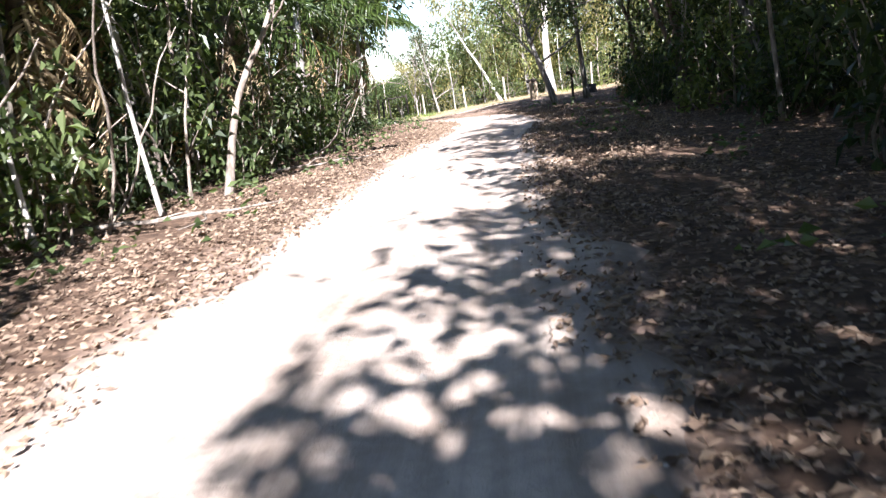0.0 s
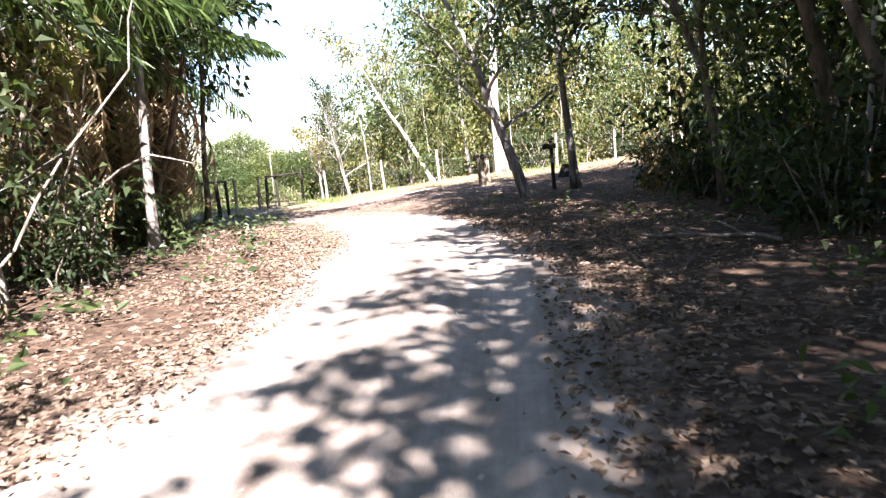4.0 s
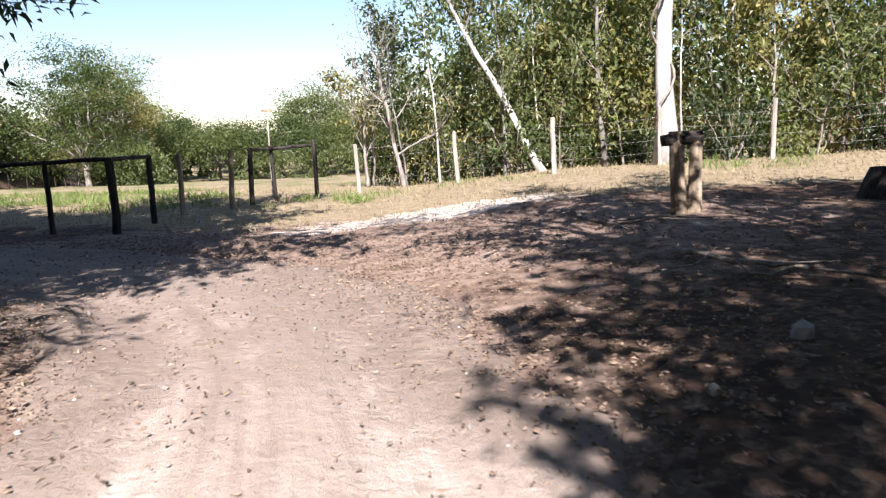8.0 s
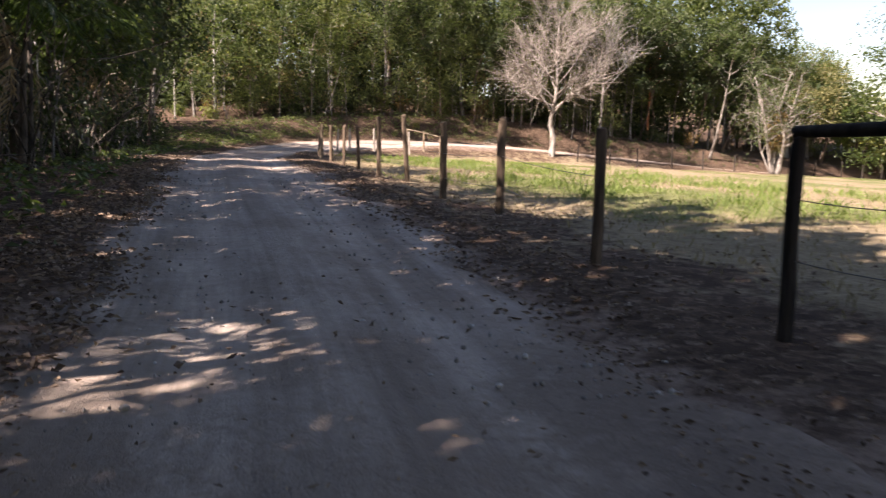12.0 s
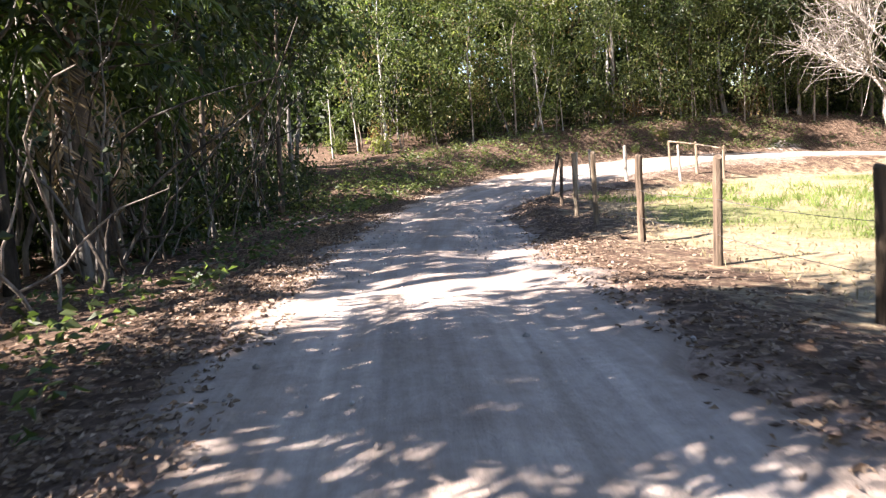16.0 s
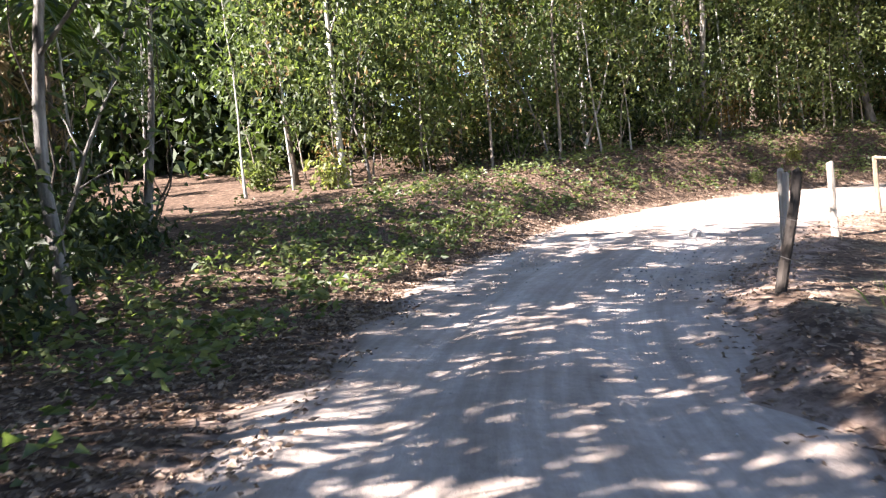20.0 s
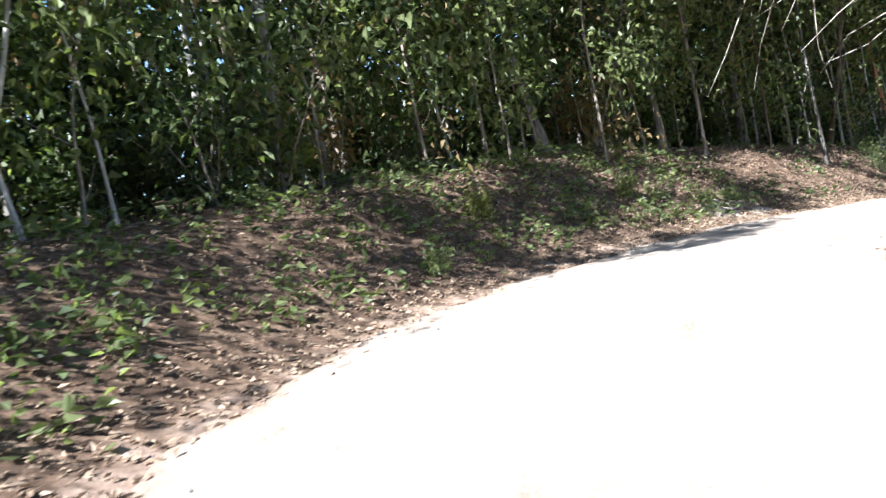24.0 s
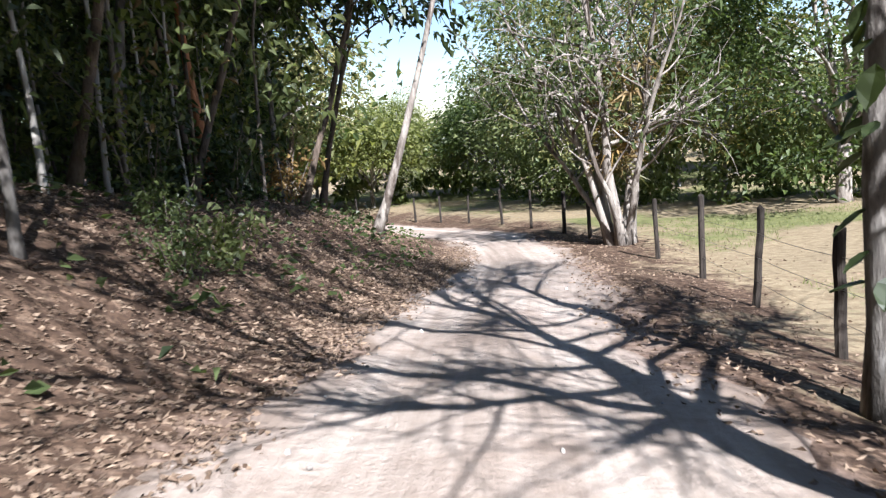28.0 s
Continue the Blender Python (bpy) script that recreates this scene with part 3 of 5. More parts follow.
def shrub(name, seed, height, spread, leafm, stems=7, count=520, size=(0.18, 0.09), label="", category="shrub", low=0.12):
    rng = np.random.default_rng(seed)
    top = thing(name)
    wood, ends = Soup(), []
    for k in range(stems):
        a = k * 2.4 + rng.uniform(-0.4, 0.4)
        st = bent((rng.normal() * 0.12, rng.normal() * 0.12, -0.1), (math.cos(a) * spread / height, math.sin(a) * spread / height, 1.0), height * rng.uniform(0.6, 1.05), 5, rng, 0.14, 0.02)
        tube(wood, st, np.linspace(0.022, 0.006, len(st)), 4, False)
        for q in range(5):
            u = rng.uniform(low, 1.0) * 5
            j = min(int(u), 4)
            b = st[j] + (st[j + 1] - st[j]) * (u - j)
            tw = bent(b, (rng.normal(), rng.normal(), 0.35), rng.uniform(0.3, 0.75) * spread, 3, rng, 0.25)
            ends.append(tw)
    part("stem", wood.mesh("stem", True), BARK_VINE, top)
    crown = Soup()
    dress(crown, ends, count, size[0], size[1], rng, 0.14)
    part("foliage", crown.mesh("foliage"), leafm, top)
    return tagged(top, label, category)


def frond_mesh(name, seed, length, pairs, leaf, sag, ragged=0.0):
    """A feather-leaf of a palm from the origin along +x, arching over."""
    rng = np.random.default_rng(seed)
    n = 12
    t = np.linspace(0, 1, n)
    line = np.column_stack([length * (t - 0.18 * sag * t**3), 0.06 * np.sin(3 * t), length * (0.35 * t - sag * t**2)])
    s = Soup()
    tube(s, line, np.linspace(0.032, 0.006, n), 4, False)
    u = np.repeat(np.linspace(0.14, 1.0, pairs), 2) * (n - 1)
    side = np.tile([1.0, -1.0], pairs)
    j = np.minimum(u.astype(int), n - 2)
    pos = line[j] + (line[j + 1] - line[j]) * (u - j)[:, None]
    tan = unit(line[j + 1] - line[j])
    keep = rng.uniform(size=len(u)) > ragged
    axis = tan * 0.55 + np.column_stack([0 * side, side, -0.25 - 0.5 * rng.uniform(size=len(u))]) + rng.normal(size=(len(u), 3)) * 0.12
    prof = leaf * (0.45 + 0.75 * np.sin(np.pi * np.clip(u / (n - 1), 0.02, 0.98)))
    leaves(s, pos[keep], axis[keep], prof[keep], np.full(keep.sum(), 0.045), rng, 0.55)
    return s.mesh(name)


FRONDS = [frond_mesh("frond", 11, 3.4, 46, 0.62, 0.55), frond_mesh("frond", 12, 3.0, 42, 0.55, 0.85), frond_mesh("frond", 13, 3.6, 48, 0.66, 0.32)]
DEAD = [frond_mesh("dead_frond", 14, 2.6, 40, 0.42, 0.95, 0.2), frond_mesh("dead_frond", 15, 2.9, 44, 0.36, 0.8, 0.3)]


def palm(seed, x, y, height, green=15, dead=10, radius=0.17, label="", lean=(0, 0)):
    rng = np.random.default_rng(seed)
    top = thing("palm", pose(x, y, ground_z(x, y)))
    trunk = Soup()
    line = bent((0, 0, -0.2), (lean[0], lean[1], 1), height + 0.2, 16, rng, 0.03, 0.03)
    rad = radius * (1 + 0.25 * (np.arange(17) % 2)) + 0.12 * np.exp(-np.arange(17) * 0.9)
    tube(trunk, line, rad, 9, True, 0.08, rng)
    part("trunk", trunk.mesh("trunk", True), BARK_BROWN, top)
    crown = line[-1]
    for k in range(green):
        a = k * 137.5 + rng.uniform(-12, 12)
        tilt = rng.uniform(-65, -10) + 55 * (k / green)
        ob = part("frond", FRONDS[k % 3], PALM_GREEN, top)
        ob.matrix_basis = pose(*crown, 0, tilt, a) @ Matrix.Scale(rng.uniform(0.8, 1.1), 4)
    for k in range(dead):
        a = k * 137.5 + rng.uniform(-20, 20)
        ob = part("dead_frond", DEAD[k % 2], PALM_DEAD, top, "dry brown hanging frond")
        q = line[-1 - (k % 4 if dead < 30 else (k * 5) % 12)]
        hang = (35, 62) if dead < 30 else (40, 78)
        ob.matrix_basis = pose(*q, 0, rng.uniform(*hang), a) @ Matrix.Scale(rng.uniform(0.7, 1.1), 4)
    return tagged(top, label or "tall palm with arching green fronds and brown hanging dead ones", "palm")


# the kinds that the woods are made of, built once
KIND_TREES = [
    tree("forest_tree", 21, 9.5, 0.10, BARK_GREY, LEAF_GREEN, 0.38, 2.0, 10, 6, 1150, (0.275, 0.14), label="slender forest tree with pale grey bark and green leaves"),
    tree("forest_tree", 22, 11.0, 0.13, BARK_GREY, LEAF_DARK_SHADED, 0.42, 2.5, 11, 6, 1250, (0.275, 0.14), label="tall forest tree with grey bark and dark leaves"),
    tree("forest_tree", 23, 8.0, 0.075, BARK_BROWN, LEAF_GREEN, 0.30, 1.8, 10, 6, 1050, (0.275, 0.14), label="thin brown-barked forest tree in full leaf", lean=(0.12, 0.05)),
    tree("forest_tree", 24, 10.0, 0.11, BARK_GREY, LEAF_LIGHT_SUNLIT, 0.45, 2.3, 9, 6, 1200, label="pale-barked forest tree with light green leaves", lean=(-0.1, 0.08)),
    tree("forest_tree", 25, 7.0, 0.06, BARK_VINE, LEAF_OLIVE, 0.35, 1.7, 9, 6, 900, label="crooked thin tree with sparse olive leaves", wander=0.14),
    tree("forest_tree", 26, 12.0, 0.16, BARK_BROWN, LEAF_GREEN, 0.40, 3.0, 12, 7, 1350, (0.275, 0.14), label="large forest tree with brown bark and wide crown"),
]
def broad_crown(name, seed, height, width, barkm, leafm, clumps=70, per=70, leaf=(0.34, 0.19), base=0.30, deep=0.36, label="", m=Matrix()):
    """A spreading tree: low fork, splayed limbs, a domed crown of many leaf clumps with gaps between them."""
    rng = np.random.default_rng(seed)
    top = thing(name, m)
    wood = Soup()
    fork = bent((0, 0, -0.3), (rng.normal() * 0.08, rng.normal() * 0.08, 1), height * base + 0.3, 5, rng, 0.07)
    r0 = 0.016 * height + 0.05
    tube(wood, fork, r0 * np.array([1.5, 1.1, 1.0, 0.95, 0.9, 0.85]), 9, True, 0.1, rng)
    part("trunk", wood.mesh("trunk", True), barkm, top)
    half = width / 2
    d = unit(rng.normal(size=(clumps, 3)) * np.array([1, 1, 0.8]))
    d[:, 2] = np.where(d[:, 2] < (-0.3 if deep < 0.43 else -0.8), -d[:, 2], d[:, 2])
    lump = 1 + 0.22 * np.sin(3 * np.arctan2(d[:, 1], d[:, 0]) + seed) + 0.12 * np.sin(5 * np.arctan2(d[:, 1], d[:, 0]))
    cen = d * (lump * rng.uniform(0.5, 1.0, clumps) ** 0.6)[:, None] * np.array([half, half, height * deep]) + np.array([0, 0, height * (1 - deep) - 0.4])
    for k in range(9):
        q = cen[(k * 7) % clumps] * np.array([0.85, 0.85, 0.95])
        t = np.linspace(0, 1, 6)[:, None]
        limb = fork[-1] * (1 - t) + q * t + np.array([0, 0, 0.5]) * np.sin(np.pi * t) + rng.normal(size=(6, 3)) * 0.12 * t
        w = Soup()
        tube(w, limb, np.linspace(r0 * 0.5, 0.03, 6), 6, False)
        for j in (2, 3, 4):
            tw = bent(limb[j], unit(limb[j + 1] - limb[j]) + rng.normal(size=3) * 0.6, half * 0.45, 4, rng, 0.2)
            tube(w, tw, np.linspace(r0 * 0.2, 0.015, 5), 4, False)
        part("limb", w.mesh("limb", True), barkm, top)
    n = clumps * per
    pick = np.repeat(np.arange(clumps), per)
    size = half * rng.uniform(0.10, 0.22, clumps)
    off = rng.normal(size=(n, 3)) * np.array([1, 1, 0.45]) * size[pick, None]
    crown = Soup()
    leaves(crown, cen[pick] + off, unit(off * np.array([1, 1, 0.4]) + 1e-3) + rng.normal(size=(n, 3)) * 0.45, leaf[0] * rng.uniform(0.7, 1.3, n), leaf[1] * rng.uniform(0.7, 1.3, n), rng, 0.35, 0.8)
    part("crown", crown.mesh("crown"), leafm, top)
    return tagged(top, label, "tree")


# for the southern wood: its deep shade is put into bark and leaves
KIND_SHADED = [
    tree("forest_tree", 121, 10.5, 0.12, BARK_SHADED, LEAF_DARK_SHADED, 0.34, 2.6, 12, 6, 1500, (0.26, 0.13), label="dense-leaved forest tree, shade put into bark and leaf colour", wander=0.08),
    tree("forest_tree", 122, 9.0, 0.08, BARK_SHADED, LEAF_DARK_SHADED, 0.28, 2.4, 12, 6, 1500, (0.26, 0.13), label="thin forest tree with low boughs, shade put into its colours", wander=0.1, lean=(0.1, 0.1)),
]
PASTURE_TREES = [
    broad_crown("pasture_tree", 27, 14.0, 11.0, BARK_GREY, LEAF_LIGHT_SUNLIT, 100, 150, (0.25, 0.14), 0.16, 0.46, "broad light green tree at the pasture's edge"),
    broad_crown("pasture_tree", 28, 13.0, 10.0, BARK_BARE, LEAF_GREEN, 90, 150, (0.25, 0.14), 0.16, 0.46, "broad green tree at the pasture's edge"),
    broad_crown("pasture_tree", 29, 12.5, 10.5, BARK_PALE, LEAF_OLIVE, 80, 120, (0.25, 0.14), 0.18, 0.44, "pale-limbed tree with yellowing leaves at the pasture's edge"),
]
for kind, at in zip(PASTURE_TREES, ((-47.6, 96.0), (-41.8, 80.6), (-45.6, 91.0))):
    kind.matrix_basis = pose(*at, ground_z(*at))
KIND_SAPLINGS = [
    tree("sapling", 31, 4.6, 0.030, BARK_VINE, LEAF_GREEN, 0.18, 1.0, 9, 4, 300, (0.20, 0.10), label="slim sapling with fresh green leaves", category="sapling", sides=4, fine=0),
    tree("sapling", 32, 5.6, 0.035, BARK_GREY, LEAF_DARK_SHADED, 0.25, 1.1, 9, 4, 300, (0.21, 0.10), label="slim grey sapling with dark leaves", category="sapling", sides=4, fine=0, wander=0.1),
    tree("sapling", 33, 3.8, 0.028, BARK_VINE, LEAF_LIGHT_SUNLIT, 0.15, 0.9, 8, 4, 290, (0.18, 0.09), label="small sapling with light green leaves", category="sapling", sides=4, fine=0, wander=0.1),
    tree("sapling", 34, 6.5, 0.040, BARK_PALE, LEAF_GREEN, 0.50, 1.0, 7, 4, 240, (0.20, 0.10), label="bare-stemmed pale sapling of the wood", category="sapling", sides=4, fine=0, wander=0.07),
]
KIND_SHRUBS = [
    shrub("shrub", 41, 1.9, 0.9, LEAF_GREEN, label="dense green shrub at the wood's edge"),
    shrub("shrub", 42, 1.4, 0.8, LEAF_DARK_SHADED, label="low shrub with dark green leaves", count=440),
    shrub("shrub", 43, 2.4, 1.0, LEAF_DARK_SHADED, label="tall tangled dark shrub", count=620, stems=8),
    shrub("shrub", 44, 1.1, 0.7, LEAF_LIGHT_SUNLIT, label="small bush with bright green leaves", count=380),
    shrub("shrub", 45, 2.0, 1.1, LEAF_DRY, label="half-dry bush with brown leaves", count=260),
]
KIND_ALL = KIND_TREES + KIND_SAPLINGS + KIND_SHRUBS
for k, kind in enumerate(KIND_SHADED):
    kind.matrix_basis = pose(-20.0 - 9 * k, 17.5 + 1.5 * k, ground_z(-20.0 - 9 * k, 17.5 + 1.5 * k))
for kind in KIND_ALL:
    at = (-14.0 - 2.2 * KIND_ALL.index(kind), 9.5 + 0.25 * KIND_ALL.index(kind))
    kind.matrix_basis = pose(*at, ground_z(*at))


def inside(poly, x, y):
    hit = False
    for (x1, y1), (x2, y2) in zip(poly, poly[1:] + poly[:1]):
        if (y1 > y) != (y2 > y) and x < (x2 - x1) * (y - y1) / (y2 - y1) + x1:
            hit = not hit
    return hit


def plant(poly, gap, kinds, rng, taken, group, scale=(0.8, 1.2), limit=400, weights=None):
    """Stands copies of the kinds all over a stretch of the plan, no nearer to one another than gap."""
    xs, ys = [p[0] for p in poly], [p[1] for p in poly]
    area = (max(xs) - min(xs)) * (max(ys) - min(ys))
    made = 0
    mine = []
    for _ in range(int(area / gap**2 * 6)):
        x, y = rng.uniform(min(xs), max(xs)), rng.uniform(min(ys), max(ys))
        if made >= limit or not inside(poly, x, y) or any((x - a) ** 2 + (y - b) ** 2 < gap * gap for a, b in mine):
            continue
        if any((x - a) ** 2 + (y - b) ** 2 < r * r for a, b, r in taken):
            continue
        mine.append((x, y))
        kind = kinds[rng.choice(len(kinds), p=weights)]
        s = rng.uniform(*scale)
        m = pose(x, y, ground_z(x, y), rng.uniform(-3, 3), rng.uniform(-3, 3), rng.uniform(0, 360)) @ Matrix.Diagonal((s, s, s * rng.uniform(0.9, 1.15), 1))
        tagged(copy_thing(kind, m), group=group)
        made += 1
    return made


WOOD_LEFT = [(-4.9, -30), (-4.9, 8), (-6.2, 14), (-8.5, 17.5), (-12, 19.0), (-14, 12), (-12, -30)]
WOOD_WEST = [(-65.6, 42), (-65.4, 50), (-64.4, 57), (-62.9, 63), (-61.3, 70), (-59.6, 76), (-60.5, 84), (-70, 84), (-77, 42)]
WOOD_RIGHT = [(4.4, -30), (4.4, 6), (4.9, 13), (6.5, 16.5), (14, 18), (12, -30)]
WOOD_CORNER_EAST = [(-7.5, 42), (-4, 37), (0, 35.8), (0, 50), (-6, 50)]
WOOD_EAST = [(0, 35.8), (10, 34.8), (26, 33), (26, 44), (0, 48)]
TRAIL = [(x, 29.3, 1.2) for x in range(-67, -55, 2)] + [(-69, 28.0, 1.1), (-70.5, 26.2, 1.0)]
GAPS = TRAIL + [(-32.8, 20.0, 3.2), (-33.6, 23.6, 2.0), (-51.0, 24.5, 2.4), (-6.8, 15.2, 2.2), (-6.4, 11.0, 1.6)]
rng = np.random.default_rng(7)
plant(WOOD_LEFT, 3.1, KIND_TREES, rng, GAPS, "trees of the wood")
plant([(-12, 19.0), (-20, 21.2), (-28, 22.6), (-36, 24.0), (-44, 25.6), (-54, 27.4), (-54, 18.5), (-36, 15), (-12, 9)], 3.7, KIND_SHADED, rng, GAPS, "trees of the wood")
plant([(-54, 27.4), (-57, 27.8), (-76, 27.6), (-76, 20), (-54, 18.5)], 3.0, KIND_TREES, rng, GAPS, "trees of the wood", (0.42, 0.56))
# more light-leaved kinds, so the corner's sunlight is partly in leaf colour
SUNNY = [0.25, 0.03, 0.22, 0.3, 0.16, 0.04]
plant([(-61.5, 31.6), (-64.2, 36), (-65.6, 42), (-69, 42), (-69, 30.8)], 3.7, KIND_TREES, rng, GAPS, "trees of the wood", (0.48, 0.66), weights=SUNNY)
plant([(-69.5, 31), (-69.5, 42), (-78, 42), (-79, 31)], 3.1, KIND_TREES, rng, GAPS, "trees of the wood", weights=SUNNY)
plant(WOOD_WEST, 3.2, KIND_TREES, rng, GAPS, "trees of the wood")
plant(WOOD_RIGHT, 3.1, KIND_TREES, rng, GAPS, "trees of the wood")
plant(WOOD_CORNER_EAST, 2.8, KIND_TREES, rng, GAPS, "trees of the wood", (0.5, 0.68), weights=[0.1, 0.05, 0.15, 0.3, 0.35, 0.05])
plant(WOOD_EAST, 3.0, KIND_TREES, rng, GAPS, "trees of the wood", (0.75, 1.1), weights=[0.15, 0.1, 0.15, 0.25, 0.25, 0.1])


rng2 = np.random.default_rng(9)
SOME = [(-47.6, 96.0, 4.0), (-41.8, 80.6, 4.0), (-45.6, 91.0, 4.0)]
plant([(-45.0, 87), (-42.6, 84), (-39.5, 82.5), (-42.5, 88), (-45, 94), (-48, 100)], 3.6, PASTURE_TREES, rng2, SOME, "broad trees beyond the pasture", (0.8, 1.0), 7)
plant([(-72, 112), (-48, 112), (-48, 122), (-72, 122)], 6.0, PASTURE_TREES, rng2, GAPS, "small trees beyond the pasture", (0.5, 0.7), 8)
plant([(-64, 84), (-63, 90), (-66, 104), (-78, 108), (-76, 84)], 5.0, PASTURE_TREES, rng2, GAPS, "broad trees beyond the pasture", (0.75, 0.95), 7)
# across the far end of the pasture
FAR_TREES = [
    (901, -48.6, 110.2, 9.0, 9.0, LEAF_GREEN, 0.42, "round dark green tree across the pasture"),
    (902, -38.5, 103.0, 7.0, 13.0, LEAF_GREEN, 0.40, "wide flat-topped green tree across the pasture"),
    (903, -32.4, 107.3, 7.6, 13.5, LEAF_GREEN, 0.40, "wide flat-topped green tree across the pasture"),
    (904, -29.7, 114.4, 11.5, 9.5, LEAF_LIGHT_SUNLIT, 0.34, "tall airy tree standing over its neighbours"),
    (905, -58.0, 112.0, 7.5, 9.0, LEAF_LIGHT_SUNLIT, 0.42, "rounded light green tree across the pasture"),
    (906, -24.0, 112.0, 8.5, 10.0, LEAF_LIGHT_SUNLIT, 0.42, "rounded light green tree across the pasture"),
    (907, -17.0, 110.0, 9.0, 11.0, LEAF_GREEN, 0.42, "rounded green tree across the pasture"),
]
for seed, x, y, h, w, leafm, flat, text in FAR_TREES:
    broad_crown("spreading_tree", seed, h, w, BARK_GREY, leafm, 90, 110, (0.32, 0.18), 0.20, flat, text, pose(x, y, ground_z(x, y)))


def band(poly_line, depth):
    """A strip of the plan behind an edge line, to its left as it runs."""
    p = np.array(poly_line, float)
    t = unit(np.gradient(p, axis=0))
    back = p + np.column_stack([-t[:, 1], t[:, 0]]) * depth
    return [tuple(q) for q in p] + [tuple(q) for q in back[::-1]]


LINES = [
    [(-4.6, -27), (-4.6, 8), (-5.8, 14)],
    [(-12, 19.6), (-20, 21.6), (-28, 23.0), (-36, 24.4), (-44, 26.0), (-52, 27.5), (-57, 28.1)],
    [(-61.0, 31.4), (-63.6, 36), (-65.0, 42), (-65.0, 50), (-64.0, 57), (-62.5, 63), (-61.0, 70), (-59.2, 76)],
    [(17, 17), (6.3, 16.2), (4.6, 13), (4.2, 6), (4.2, -27)],
    [(-7.2, 42), (-4, 37.5), (0, 36), (10, 35.2), (26, 33.6)],
]
for line in LINES:
    strip = band(line, 4.0)
    # the southern edge takes dark-leaved kinds only, shade by leaf colour
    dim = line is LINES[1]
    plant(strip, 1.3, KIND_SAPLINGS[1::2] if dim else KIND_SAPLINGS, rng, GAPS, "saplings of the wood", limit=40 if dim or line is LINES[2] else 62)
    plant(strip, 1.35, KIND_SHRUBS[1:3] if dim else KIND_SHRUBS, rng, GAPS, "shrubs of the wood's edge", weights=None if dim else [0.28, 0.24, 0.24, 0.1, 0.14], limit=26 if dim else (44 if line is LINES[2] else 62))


# ---- the inside of the woods, too dense to pick apart ----
def thicket(name, lines, near, deep, count, low, high, size, seed, label, material, power=1.0):
    g = np.random.default_rng(seed)
    s = Soup()
    total = sum(np.linalg.norm(np.diff(np.array(l), axis=0), axis=1).sum() for l in lines)
    for l in lines:
        q = np.array(l, float)
        seg = np.linalg.norm(np.diff(q, axis=0), axis=1)
        n = int(count * seg.sum() / total)
        clumps = max(4, n // (60 if 470 <= seed <= 477 else 28))
        k = g.choice(len(seg), clumps, p=seg / seg.sum())
        t = unit(q[k + 1] - q[k])
        w = near + (deep - near) * g.uniform(size=clumps)
        c = q[k] + (q[k + 1] - q[k]) * g.uniform(size=(clumps, 1)) + np.column_stack([-t[:, 1], t[:, 0]]) * w[:, None]
        clear = np.min([np.hypot(c[:, 0] - a, c[:, 1] - b) - r for a, b, r in GAPS], axis=0) > 0.3
        c = c[clear]
        if seed in (450, 451, 452):      # the corner's wood is thin, and the sun shines through it
            c = c[(c[:, 0] > -60) | (c[:, 0] < -71) | (c[:, 1] < 30.5) | (c[:, 1] > 64) | (g.uniform(size=len(c)) < 0.4)]
        h = low + (high - low) * g.uniform(size=len(c)) ** power
        h = h * (0.42 + 0.58 * smooth01((c[:, 0] + 6.5) / 8)) if seed in (460, 461, 462) else h
        h = np.where((c[:, 0] < -54) & (c[:, 0] > -70) & (c[:, 1] < 30.5), h * 0.5, h)
        h = np.where((c[:, 0] < -60) & (c[:, 0] > -69) & (c[:, 1] > 30.5) & (c[:, 1] < 43) & (seed == 451), h * 0.55, h)
        z = land(c[:, 0], c[:, 1])
        pick = g.integers(0, len(c), n)
        pos = np.column_stack([c, z + h])[pick] + g.normal(size=(n, 3)) * np.array([0.42, 0.42, 0.38])
        pos[:, 2] = np.maximum(pos[:, 2], z[pick] + 0.1)
        leaves(s, pos, g.normal(size=(n, 3)) + np.array([0, 0, -0.3]), g.uniform(0.7, 1.3, n) * size[0], g.uniform(0.7, 1.3, n) * size[1], g, 0.4, 0.5)
    tagged(part(name, s.mesh(name), material), label, "undergrowth", kind="stuff")


EAST_LINE = LINES[-1:]
LINES = LINES[:-1]
# lighter leaf colours here carry part of the sunlight on this wood
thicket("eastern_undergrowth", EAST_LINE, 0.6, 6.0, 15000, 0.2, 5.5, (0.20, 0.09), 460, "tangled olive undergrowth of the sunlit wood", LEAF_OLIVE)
thicket("eastern_foliage", EAST_LINE, 0.8, 10.0, 26000, 3.0, 12.0, (0.21, 0.105), 461, "light high foliage of the eastern wood, sunlight also put into its colour", LEAF_LIGHT_SUNLIT)
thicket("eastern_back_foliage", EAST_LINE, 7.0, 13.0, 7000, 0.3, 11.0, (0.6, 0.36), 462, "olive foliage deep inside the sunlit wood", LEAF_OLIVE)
# the next three have the wood's inner shade put into their leaf colour
thicket("western_back_foliage", [[(-63, 30), (-66, 36), (-68, 44), (-68, 52), (-67, 60), (-65, 68), (-63, 78)]], 6.0, 14.0, 42000, 0.3, 13.0, (0.46, 0.28), 463, "foliage behind the bank, shade put into its dark colour", LEAF_DARK_SHADED, 1.3)
thicket("southern_undergrowth", LINES[1:2], 2.4, 7.0, 13000, 0.2, 5.0, (0.22, 0.11), 449, "tangled undergrowth deep inside the wood, shade put into its colour", LEAF_DARK_SHADED)
